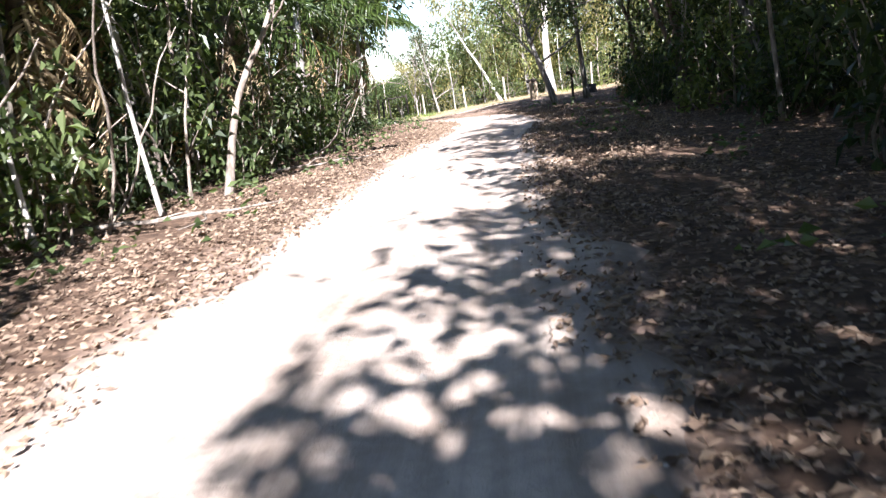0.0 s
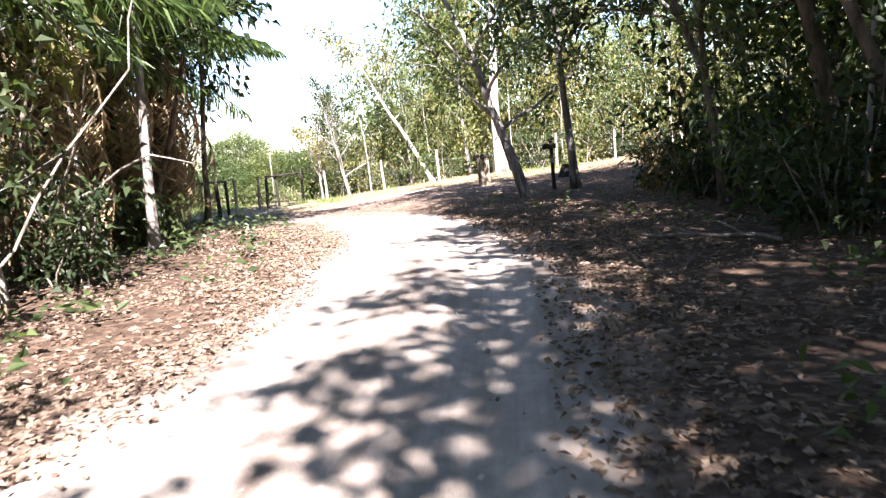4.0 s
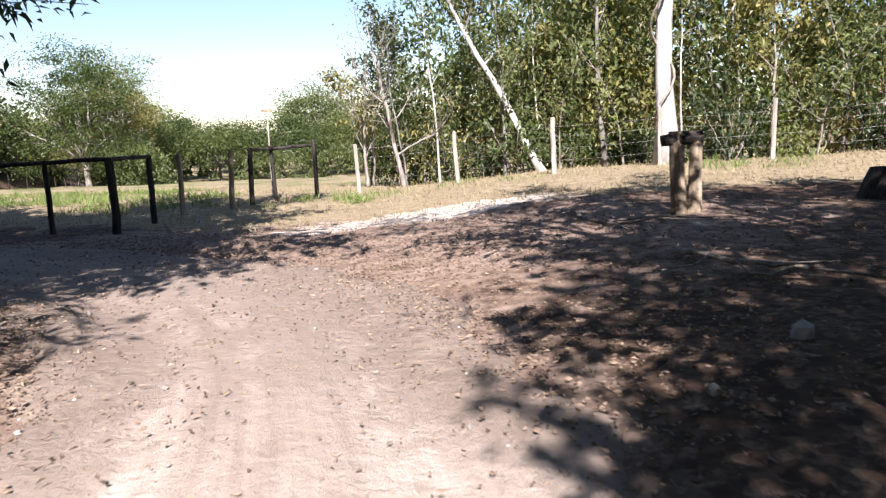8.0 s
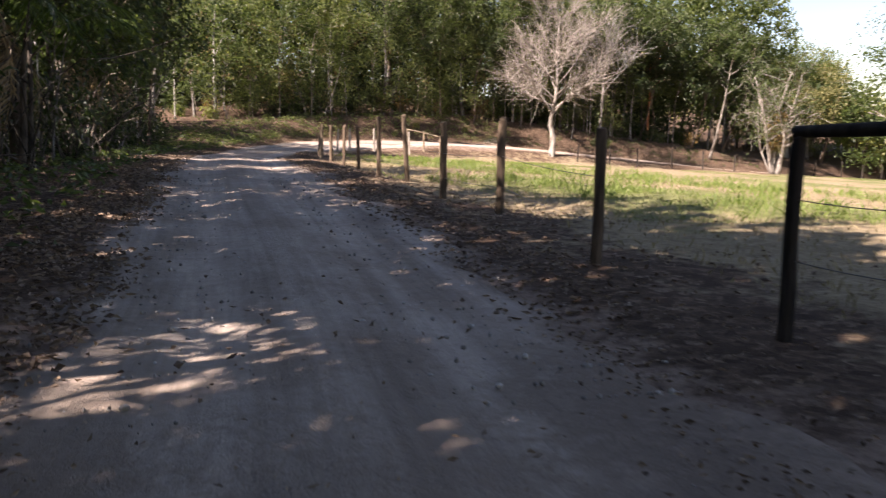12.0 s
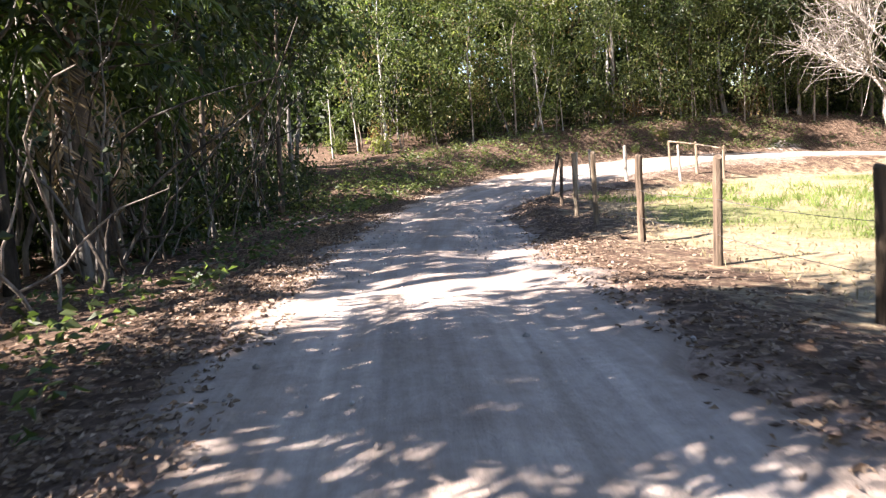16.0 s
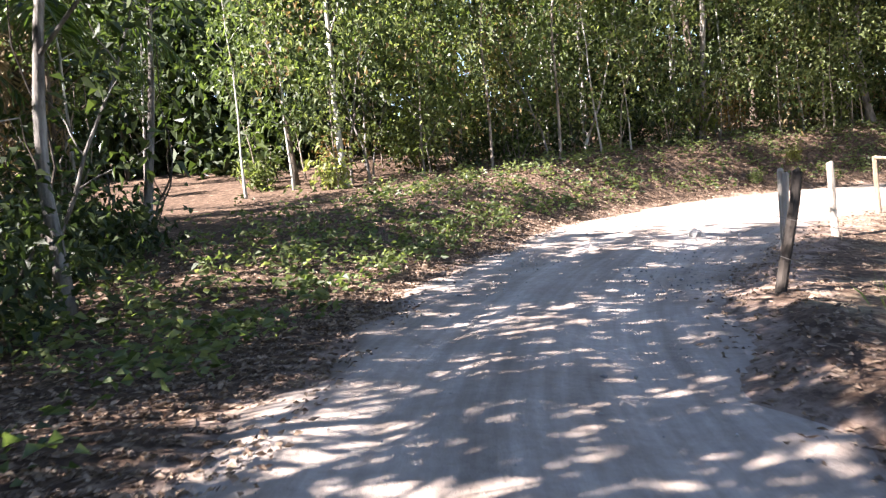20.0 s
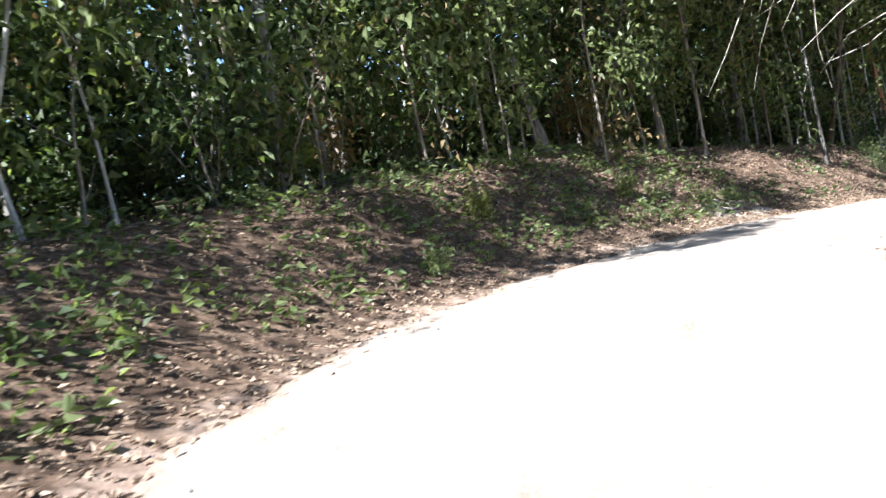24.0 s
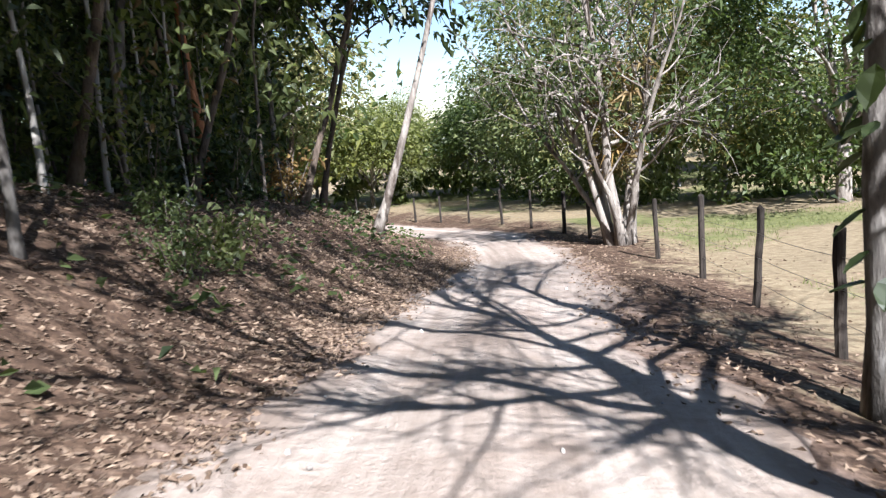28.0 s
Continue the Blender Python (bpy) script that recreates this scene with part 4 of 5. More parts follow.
thicket("undergrowth", LINES[:1] + LINES[2:], 0.8, 6.0, 33000, 0.2, 5.0, (0.22, 0.11), 450, "dense tangled green undergrowth inside the wood, shade put into its colour", LEAF_DARK_SHADED)
LINES += [[(-70.5, 22), (-72, 34)]]
thicket("high_foliage", LINES, 1.0, 9.0, 50000, 3.0, 13.0, (0.34, 0.18), 451, "dense high foliage closing the wood", LEAF_GREEN)
# shade behind the front rows is part of this dark leaf colour
thicket("back_foliage", LINES, 7.0, 14.0, 38000, 0.3, 14.0, (0.6, 0.36), 452, "foliage deep inside the wood, shade put into its dark colour", LEAF_DARK_SHADED, 1.7)
FRONT = [[(-60.6, 31.2), (-63.2, 36), (-64.5, 42), (-64.6, 50), (-63.8, 56), (-62.6, 62), (-61.4, 67)]]
plant(band(FRONT[0], 2.4), 1.3, KIND_SAPLINGS, rng, GAPS, "slim stems along the wood's front", (0.7, 1.45), 26, weights=[0.2, 0.1, 0.35, 0.35])
plant(band([(-63.8, 56), (-62.5, 63), (-61.0, 70)], 2.0), 1.2, KIND_SAPLINGS[3:], rng, GAPS, "slim stems along the wood's front", (0.9, 1.3), 5)
# dark leaf colour in place of the shade far back
thicket("southern_backing", [[(-78, 19), (-52, 12.5), (-28, 8)]], 0.0, 3.0, 18000, 0.2, 10.0, (0.5, 0.3), 478, "foliage far inside the wood, shade put into its dark colour", LEAF_DARK_SHADED)
# sunlight on the front is put into the light leaf colour
thicket("sunlit_front_foliage", FRONT, -0.5, 2.4, 13500, 0.6, 9.0, (0.17, 0.09), 470, "foliage along the wood's front, sunlight put into its light green", LEAF_LIGHT_SUNLIT, 0.9)
thicket("outer_front_foliage", FRONT, -2.5, 0.2, 10000, 2.4, 9.0, (0.17, 0.09), 477, "sprays of leaves before the wood, sunlight put into their light colour", LEAF_LIGHT_SUNLIT, 0.8)
thicket("front_foliage", FRONT, -0.2, 3.2, 9500, 0.5, 9.0, (0.19, 0.10), 471, "green foliage along the wood's front", LEAF_GREEN, 0.9)
thicket("dry_front_foliage", FRONT, -0.8, 3.0, 3600, 0.4, 7.0, (0.16, 0.08), 479, "brown and yellowing leaves along the wood's front", LEAF_DRY)
thicket("western_canopy", [[(-63.8, 53), (-62.5, 63), (-61.0, 70), (-60.0, 78), (-61, 88)]], -0.6, 9.0, 34000, 6.5, 15.5, (0.36, 0.20), 472, "high green canopy of the wood on the bank", LEAF_GREEN)
# shade at the trail's end is put into the leaf colour
thicket("trail_backing", [[(-71.5, 20), (-73.5, 37)]], 0.0, 4.5, 26000, 0.2, 6.5, (0.26, 0.14), 473, "foliage closing the end of the trail, shade put into its colour", LEAF_DARK_SHADED)
thicket("corner_undergrowth", [[(-47, 26.6), (-57.5, 28.2)]], -0.6, 1.0, 3600, 0.1, 1.5, (0.17, 0.085), 476, "dark low bushes beside the leaf-covered verge", LEAF_DARK_SHADED)
thicket("pasture_edge_undergrowth", [[(-51, 109), (-48.5, 97), (-47.5, 90), (-44.5, 84.5), (-40.5, 80.5), (-35, 79)], [(-20, 108), (-36, 100)]], 0.3, 4.5, 15000, 0.1, 3.4, (0.34, 0.18), 474, "green undergrowth at the foot of the pasture trees", LEAF_LIGHT_SUNLIT)
thicket("far_hedge", [[(-78, 102), (-62, 110), (-50, 113), (-36, 111)], [(-27, 113), (10, 106), (30, 100)]], 0.0, 8.0, 12000, 0.2, 6.5, (0.6, 0.36), 475, "light green scrub on the far slope", LEAF_LIGHT_SUNLIT)


# ---- single trees that stand out ----
def stand(x, y, turn=0.0, dz=0.0):
    return pose(x, y, ground_z(x, y) + dz, 0, 0, turn)


# the leaning forked tree at the clearing
tree("leaning_tree", 61, 8.5, 0.17, BARK_GREY, LEAF_GREEN, 0.42, 3.4, 11, 8, 3000, (0.17, 0.08), split=True, fine=2, m=stand(2.1, 17.45), sides=9,
     trunk_path=[(0.05, 0, -0.3), (0, 0, 0), (-0.22, 0.05, 0.8), (-0.48, 0.1, 1.7), (-0.8, 0.1, 2.6), (-1.0, 0.1, 3.6), (-1.7, 0.3, 5.2), (-2.3, 0.2, 7.0)],
     label="leaning grey tree with a forked trunk at the clearing")
tree("straight_tree", 62, 9.5, 0.12, BARK_GREY, LEAF_DARK_SHADED, 0.42, 3.2, 11, 8, 2800, m=stand(3.55, 18.4), lean=(-0.05, 0), wander=0.02,
     label="straight grey tree beside the sign post")
# white trunk behind the clearing
tree("white_tree", 63, 13.0, 0.27, BARK_PALE, LEAF_LIGHT_SUNLIT, 0.5, 3.5, 9, 6, 1300, m=stand(2.85, 33.6), lean=(-0.05, 0.02), wander=0.03, sides=10,
     label="tall tree with a thick white trunk by the wire fence")
tree("white_leaning_tree", 64, 9.0, 0.12, BARK_PALE, LEAF_OLIVE, 0.45, 2.6, 8, 6, 800, m=stand(-0.2, 36.5), lean=(-0.5, 0.1), wander=0.06,
     label="white-barked tree leaning out of the wood")
tree("bare_thicket_tree", 65, 8.0, 0.11, BARK_BARE, LEAF_OLIVE, 0.2, 3.0, 12, 9, 350, (0.12, 0.05), m=stand(-4.6, 37.2) @ Matrix.Scale(0.72, 4), wander=0.08, label="nearly bare grey tree at the corner of the wood")
tree("bare_thicket_tree", 66, 7.0, 0.10, BARK_BARE, LEAF_LIGHT_SUNLIT, 0.2, 2.8, 12, 9, 500, (0.12, 0.05), m=stand(-6.4, 40.0) @ Matrix.Scale(0.72, 4), wander=0.08, label="thin pale tree with yellowing leaves at the corner of the wood")
# trees beside the first stretch
tree("grey_tree", 67, 8.0, 0.10, BARK_BARE, LEAF_GREEN, 0.55, 2.4, 8, 6, 700, m=stand(-5.0, 11.3), lean=(0.05, 0), wander=0.02, label="thin grey tree in front of the palms")
tree("crooked_tree", 68, 6.0, 0.07, BARK_VINE, LEAF_GREEN, 0.5, 2.0, 7, 6, 700, m=stand(-4.35, -4.6), wander=0.12, label="crooked thin tree at the track's edge")
tree("crooked_tree", 69, 6.5, 0.06, BARK_VINE, LEAF_GREEN, 0.5, 2.0, 7, 6, 700, m=stand(-5.6, -2.6), wander=0.14, label="crooked thin tree among palms")
tree("dark_tree", 70, 10.0, 0.16, BARK_BROWN, LEAF_DARK_SHADED, 0.4, 3.4, 11, 7, 2200, m=stand(6.0, 9.4), lean=(-0.2, 0.0), wander=0.05, label="dark forest tree over the track")
# set where their shade is wanted; those behind the start stay unseen
OVERHANG = [(-11.8, 17.2, 9.5, 2), (-15.4, 18.4, 9.5, 3), (-6.2, 18.2, 9.0, 0), (-6.6, 15.0, 8.5, 2), (-8.2, 17.4, 10.0, 1), (-10.6, 18.6, 9.5, 0), (-13.2, 19.4, 8.0, 1), (-19.0, 20.6, 8.5, 1),
            (5.5, -9.5, 11.0, 3), (-7.8, 13.6, 11.5, 3), (-9.4, 18.2, 11.0, 3), (-7.2, 16.4, 11.5, 3),
            (-60.2, 74.0, 10.0, 2), (-59.9, 77.4, 10.5, 2),
            (-28.6, 22.2, 9.0, 0), (-37.6, 23.8, 8.5, 1),
            (-5.0, -25.5, 10.5, 2), (7.0, -2.5, 11.0, 3), (-51.4, 27.8, 10.0, 1), (-48.6, 27.1, 9.5, 0), (-50.0, 26.6, 10.5, 0), (-44.6, 25.2, 9.5, 0), (-41.2, 24.5, 9.0, 0), (5.4, -24.0, 10.5, 2), (5.6, -21.0, 10.5, 3),
            (-5.0, -22.0, 9.5, 2), (-5.2, -29.0, 10, 2),
            (5.6, -34.0, 11.0, 2), (5.6, -27.0, 10.5, 3), (5.8, -19.0, 10.0, 2), (5.8, -13.0, 10.0, 3), (5.9, -6.5, 10.0, 2), (5.8, 0.5, 9.5, 3), (5.4, 6.5, 10.0, 2), (5.4, 11.5, 9.5, 3),
            (-62.6, 66.0, 9.5, 2), (-61.8, 69.4, 9.0, 2)]


def leaner(seed, barkm, leafm, lean, spread, count, label, x, y):
    return tree("overhanging_tree", seed, 9.5, 0.09, barkm, leafm, 0.36, spread, 13, 8, count, (0.26, 0.135), lean=(lean, 0), wander=0.06, label=label, m=stand(x, y))


OVER_KIND = [leaner(701, BARK_BROWN, LEAF_DARK_SHADED, 0.14, 3.2, 2600, "leafy forest tree leaning out over the verge", -8.4, -14.5),
             leaner(702, BARK_GREY, LEAF_GREEN, 0.12, 3.2, 2600, "grey-barked forest tree leaning out over the verge", -8.9, -18.5),
             leaner(703, BARK_BROWN, LEAF_DARK_SHADED, 0.34, 4.0, 3300, "wide dark tree reaching over the track", -9.4, -9.5),
             leaner(704, BARK_GREY, LEAF_GREEN, 0.30, 4.0, 3300, "wide grey-barked tree reaching over the track", -9.9, -4.5)]
for k, (x, y, h, kind) in enumerate(OVERHANG):
    turn = 0.0 if x < -60 else (180.0 if x > 0 else (0.0 if y < 15.5 else 75.0))
    tagged(copy_thing(OVER_KIND[kind], stand(x, y, turn + 18 * math.sin(k * 2.3)) @ Matrix.Scale(h / 9.5, 4)), group="trees leaning over the verge")
# added with bowed trunks so that the crowns shade the bank
BOWED = [tree("bowed_tree", 711 + k, 9.5, 0.055, barkm, leafm, 0.52, 3.8, 13, 9, 4300, (0.21, 0.11), m=stand(-66.5, 46.0 + 5 * k), wander=0.05, rise=0.45, fuzz=0.16,
              trunk_path=[(0, 0, -0.3), (0, 0, 0), (0.06, 0.05, 2), (0.15, -0.05, 4), (0.9, 0.1, 6), (2.9, 0.1, 7.6), (5.6, 0, 8.9)], label=text)
         for k, (barkm, leafm, text) in enumerate(((BARK_VINE, LEAF_GREEN, "slender grey tree bowed out over the bank"), (BARK_BROWN, LEAF_DARK_SHADED, "slender dark tree bowed out over the bank")))]
for k, (x, y) in enumerate([(-63.2, 37.6), (-64.0, 40.2), (-65.2, 51.4), (-63.9, 53.9), (-64.3, 55.0), (-63.4, 58.1), (-63.9, 59.4), (-62.9, 61.6), (-63.2, 64.4), (-62.0, 66.6), (-61.6, 69.4), (-60.8, 72.4)]):
    tagged(copy_thing(BOWED[0 if k < 4 else (k % 3) % 2], stand(x, y, 22 * math.sin(k * 2.3)) @ Matrix.Scale(1.0 + 0.12 * math.sin(k * 1.7), 4)), group="trees bowed over the bank")
tree("low_branched_tree", 86, 5.6, 0.09, BARK_BROWN, LEAF_DARK_SHADED, 0.5, 4.4, 12, 9, 3600, (0.20, 0.09), m=stand(4.7, 10.8), lean=(-0.1, 0), rise=0.5, up=0.02, fine=2, fuzz=0.14,
     label="dark tree with low boughs hanging over the track")
tree("low_branched_tree", 87, 6.4, 0.10, BARK_BROWN, LEAF_DARK_SHADED, 0.5, 4.2, 11, 9, 3000, (0.17, 0.075), m=stand(-10.0, 19.4), lean=(0.16, 0.22), rise=0.25, up=-0.02, fine=2, fuzz=0.12,
     label="dark tree with drooping leaf sprays over the turn")
# by the trail and the bend
tree("white_stem_tree", 74, 9.0, 0.10, BARK_PALE, LEAF_GREEN, 0.5, 2.2, 8, 6, 1000, m=stand(-62.6, 33.0), lean=(0.02, 0.0), wander=0.04, label="slender white-stemmed tree beside the forest trail")
tree("grey_tree", 75, 8.0, 0.10, BARK_GREY, LEAF_GREEN, 0.5, 2.2, 8, 6, 900, m=stand(-57.6, 28.2), lean=(0.0, 0.12), wander=0.05, label="grey tree at the mouth of the forest trail")
tree("thin_leaning_tree", 76, 6.5, 0.05, BARK_PALE, LEAF_GREEN, 0.5, 1.6, 7, 5, 500, m=stand(-65.2, 41.5), lean=(0.1, 0.3), wander=0.05, label="thin pale tree leaning at the wood's edge")
tree("pale_tree", 77, 9.0, 0.10, BARK_BARE, LEAF_GREEN, 0.5, 2.2, 8, 6, 900, m=stand(-64.4, 57.9), lean=(0.03, 0.02), wander=0.07, label="pale twin-stemmed tree on top of the bank")
tree("pale_tree", 78, 7.5, 0.05, BARK_GREY, LEAF_GREEN, 0.6, 1.6, 7, 5, 500, m=stand(-61.7, 62.1), lean=(0.03, 0.05), wander=0.03, label="thin straight tree on top of the bank")
tree("peeling_tree", 79, 9.0, 0.11, BARK_ORANGE, LEAF_DARK_SHADED, 0.5, 2.4, 8, 6, 900, m=stand(-61.6, 70.2), wander=0.06, label="tree with peeling orange bark in the dark wood")
tree("leaning_pale_tree", 80, 11.0, 0.12, BARK_BARE, LEAF_GREEN, 0.55, 3.0, 9, 6, 1300, m=stand(-58.5, 74.6), lean=(0.42, -0.05), wander=0.02, label="tall pale tree leaning over the track's bend")
tree("thick_pole_tree", 81, 10.0, 0.15, BARK_GREY, LEAF_OLIVE, 0.52, 3.8, 15, 30, 300, (0.12, 0.05), m=stand(-55.15, 59.85), lean=(-0.03, 0.0), wander=0.02, fine=2, sides=9, label="straight trunk beside the track, with bare twigs and few leaves")
tree("bare_twisted_tree", 84, 11.5, 0.27, BARK_BARE, LEAF_OLIVE, 0.56, 5.6, 26, 58, 500, (0.12, 0.05), split=True, fine=2, rise=0.75, up=0.03, stout=0.5, m=stand(-55.75, 56.0), sides=11, wander=0.1,
     trunk_path=[(0, 0, -0.4), (0, 0, 0), (0.05, 0.1, 0.8), (-0.12, 0.15, 1.6), (-0.35, 0.0, 2.4), (-0.1, 0.1, 3.4), (0.2, 0.3, 5.0), (0.0, 0.2, 7.5), (0.3, 0.3, 10.0)],
     label="big leafless tree with a twisted pale hollow trunk")
BROAD = thing("broad_tree", stand(-51.9, 75.1))
broad_ends = []
for k in range(8):
    g = np.random.default_rng(830 + k)
    a, lean = k * 2.4, 0.08 + 0.06 * k
    trunk, _, ends, _ = grow(g, 9.5 - 0.4 * k, 0.19 - 0.015 * k, 0.30, 2.6, 9, 8, (math.cos(a) * lean, math.sin(a) * lean), 0.11, 0.7, 0.04, 6, None, 2)
    at = np.array((0.17 * math.cos(a), 0.17 * math.sin(a), 0.0))
    part("stem", trunk.mesh("stem", True), BARK_BARE, BROAD).matrix_basis = pose(*at)
    broad_ends += [e + at for e in ends]
crown = Soup()
dress(crown, broad_ends, 2600, 0.20, 0.095, np.random.default_rng(839), 0.2)
part("crown", crown.mesh("crown"), LEAF_GREEN, BROAD)
tagged(BROAD, "broad many-stemmed pale tree hung with bromeliads beside the fence", "tree")
for k in range(34):
    g = np.random.default_rng(840 + k)
    s, n = Soup(), 22
    ax = np.column_stack([g.normal(size=(n, 2)), g.uniform(-0.3, 0.9, n)])
    leaves(s, np.zeros((n, 3)), ax, g.uniform(0.35, 0.8, n), np.full(n, 0.06), g, 0.8)
    ob = part("bromeliad", s.mesh("bromeliad"), LEAF_DRY if k % 3 else LEAF_OLIVE, BROAD, "dry strap-leaved bromeliad on a limb")
    a, h = k * 2.4, 1.9 + 0.09 * k
    r = 0.2 + 0.3 * max(0, h - 1.8) * (0.6 + 0.4 * math.sin(k * 1.7))
    ob.matrix_basis = pose(r * math.cos(a), r * math.sin(a), h)


def climber(host, seed, low, high, r, count, size, mat, name, label, spin=0.0):
    """Leaves climbing a trunk, or a vine wound round it."""
    g = np.random.default_rng(seed)
    s = Soup()
    if spin:
        t = np.linspace(0, 1, 40)
        tube(s, np.column_stack([r * np.cos(spin * t) - 0.05 * (low + (high - low) * t), r * np.sin(spin * t), low + (high - low) * t]), np.full(40, size), 5, False)
    else:
        a, h = g.uniform(0, 6.28, count), g.uniform(low, high, count)
        out = np.column_stack([np.cos(a), np.sin(a), np.full(count, -0.2)])
        leaves(s, np.column_stack([np.cos(a) * r, np.sin(a) * r, h]), out + g.normal(size=(count, 3)) * 0.35, g.uniform(0.6, 1.3, count) * size, g.uniform(0.3, 0.55, count) * size, g, 0.9)
    part(name, s.mesh(name, bool(spin)), mat, host, label)


def single_leaf():
    s = Soup()
    x, w = np.array([0, 0.08, 0.2, 0.33, 0.42]), np.array([0.0, 0.09, 0.12, 0.07, 0.0])
    z = -0.25 * x**1.5
    rows = [np.column_stack([x, k * w, z + 0.03 * abs(k)]) for k in (-1, 0, 1)]
    s.add(np.concatenate(rows), [[0, 5, 6, 1], [1, 6, 7, 2], [2, 7, 8, 3], [3, 8, 9, 4], [5, 10, 11, 6], [6, 11, 12, 7], [7, 12, 13, 8], [8, 13, 14, 9]])
    return s.mesh("climber_leaf")


CLIMBER_LEAF, host = single_leaf(), scene.collection.objects["thick_pole_tree"]
for k in range(34):
    g = np.random.default_rng(860 + k)
    a, h = g.uniform(0, 360), g.uniform(0.9, 3.8)
    ob = part("climber_leaf", CLIMBER_LEAF, LEAF_DARK_SHADED, host, "large green leaf climbing the trunk")
    ob.matrix_basis = pose(0.135 * math.cos(radians(a)) - 0.02 * h, 0.135 * math.sin(radians(a)), h, 0, g.uniform(10, 60), a) @ Matrix.Scale(g.uniform(0.45, 0.8), 4)
climber(scene.collection.objects["white_tree"], 851, 0.0, 7.0, 0.26, 1, 0.035, BARK_VINE, "vine", "woody vine wound round the trunk", 19.0)
for k, (x, y, kind, s) in enumerate([(-60.7, 63.6, 0, 0.45), (-60.5, 64.8, 3, 0.7), (-61.2, 65.0, 0, 0.45), (4.9, 14.4, 4, 0.8), (5.3, 15.6, 4, 0.9), (4.7, 15.9, 2, 0.6), (5.0, 13.3, 2, 0.7),
                                     (-63.5, 48.5, 3, 0.5), (-62.9, 52.4, 3, 0.45), (-62.6, 46.2, 3, 0.4), (-61.9, 55.2, 3, 0.35)]):
    tagged(copy_thing(KIND_SHRUBS[kind], stand(x, y, 50 * k) @ Matrix.Scale(s, 4)), group="bushes on the verge")


# palms beside the first stretch and at the forest trail
for k, (x, y, h) in enumerate([(-7.1, 17.5, 5.4), (-8.6, 16.0, 5.0), (-7.0, 14.0, 4.4), (-6.0, 9.6, 4.2), (-5.7, 6.2, 3.4), (-6.6, 3.2, 4.4), (-5.6, 0.2, 3.2), (-7.0, -2.6, 4.2), (-6.0, -6.2, 3.4), (-7.4, -9.0, 4.4),
                               (-58.6, 25.4, 4.6), (-54.2, 24.4, 4.0), (-6.5, 15.7, 4.0), (-7.7, 12.4, 4.4), (-6.5, 13.2, 3.6), (-8.2, 18.6, 5.0), (-56.6, 26.6, 4.6),
                               (-9.3, 19.6, 5.2), (-18.5, 20.6, 3.8), (-24.5, 21.5, 4.2), (-29.6, 22.2, 3.8), (-37.8, 23.9, 3.8), (-46.8, 25.5, 4.2)]):
    near = k < 3 or 11 < k < 17
    palm(90 + k, x, y, h, 9 if near else (8 if k == 3 else (10 if k < 12 else 16)), 44 if near else (36 if k < 12 else 6), lean=(0.06, 0.12) if k == 17 else (0, 0))


def frond_heap(x, y):
    g = np.random.default_rng(280)
    top = thing("frond_heap", stand(x, y))
    for k in range(26):
        ob = part("dead_frond", DEAD[k % 2], PALM_DEAD if k % 3 else LEAF_DRY, top)
        ob.matrix_basis = pose(g.normal() * 0.5, g.normal() * 0.5, g.uniform(0.2, 0.9), g.uniform(-30, 30), g.uniform(-35, 10), g.uniform(0, 360)) @ Matrix.Scale(g.uniform(0.3, 0.5), 4)
    tagged(top, "tangled heap of curled dry brown fronds by the wood", "brush heap")


frond_heap(5.4, 15.2)


# lianas and bare stems in the dark thicket beside the westward stretch
def liana(seed, x, y, height):
    r = np.random.default_rng(seed)
    top = thing("liana", stand(x, y))
    s = Soup()
    for k in range(5):
        st = bent((r.normal() * 0.3, r.normal() * 0.2, -0.1), (r.normal() * 0.4, r.normal() * 0.25, 1), height * r.uniform(0.6, 1.1), 9, r, 0.24, 0.05)
        tube(s, st, np.linspace(r.uniform(0.015, 0.035), 0.008, len(st)), 5, False)
    # thicket shade is put into the colour of most stems
    part("stem", s.mesh("stem", True), BARK_VINE if seed > 239 else (BARK_SHADED if seed % 4 else BARK_VINE), top)
    return tagged(top, "tangle of bare twisting woody vines", "liana", "lianas of the thicket")


def fig_tree():
    """Thick old trunk wrapped in hanging roots."""
    r = np.random.default_rng(260)
    top = thing("fig_tree", stand(-39.6, 23.5))
    trunk, _, ends, line = grow(r, 9.5, 0.42, 0.32, 3.6, 12, 8, (0.03, 0.06), 0.05, 0.6, 0.03, 11)
    part("trunk", trunk.mesh("trunk", True), BARK_BROWN, top)
    for k in range(16):
        a, out = k * 2.4, r.uniform(0.35, 1.5)
        hi = r.uniform(2.8, 4.6)
        p = np.linspace(0, 1, 9)[:, None]
        root = np.array((0.25 * math.cos(a), 0.25 * math.sin(a), hi)) * (1 - p) + np.array((out * math.cos(a), out * math.sin(a), -0.15)) * p
        root = root + r.normal(size=(9, 3)) * 0.07
        root[:, 2] += 0.5 * np.sin(np.pi * p[:, 0]) * 0.6
        s = Soup()
        tube(s, root, np.linspace(0.03, r.uniform(0.02, 0.06), 9), 5, False)
        part("hanging_root", s.mesh("hanging_root", True), BARK_VINE if k % 2 else BARK_BARE, top)
    crown = Soup()
    dress(crown, ends, 3000, 0.22, 0.12, r)
    part("crown", crown.mesh("crown"), LEAF_DARK_SHADED, top)
    tagged(top, "thick dark old tree wrapped in hanging woody roots", "tree")


fig_tree()
for k in range(26):
    x = -14 - 1.7 * k
    liana(200 + k, x, np.interp(x, [-57, -44, -28, -12], [27.7, 25.5, 22.4, 19.2]) + 0.6 * math.sin(k * 2.1), 4.5 + 1.2 * math.sin(k))
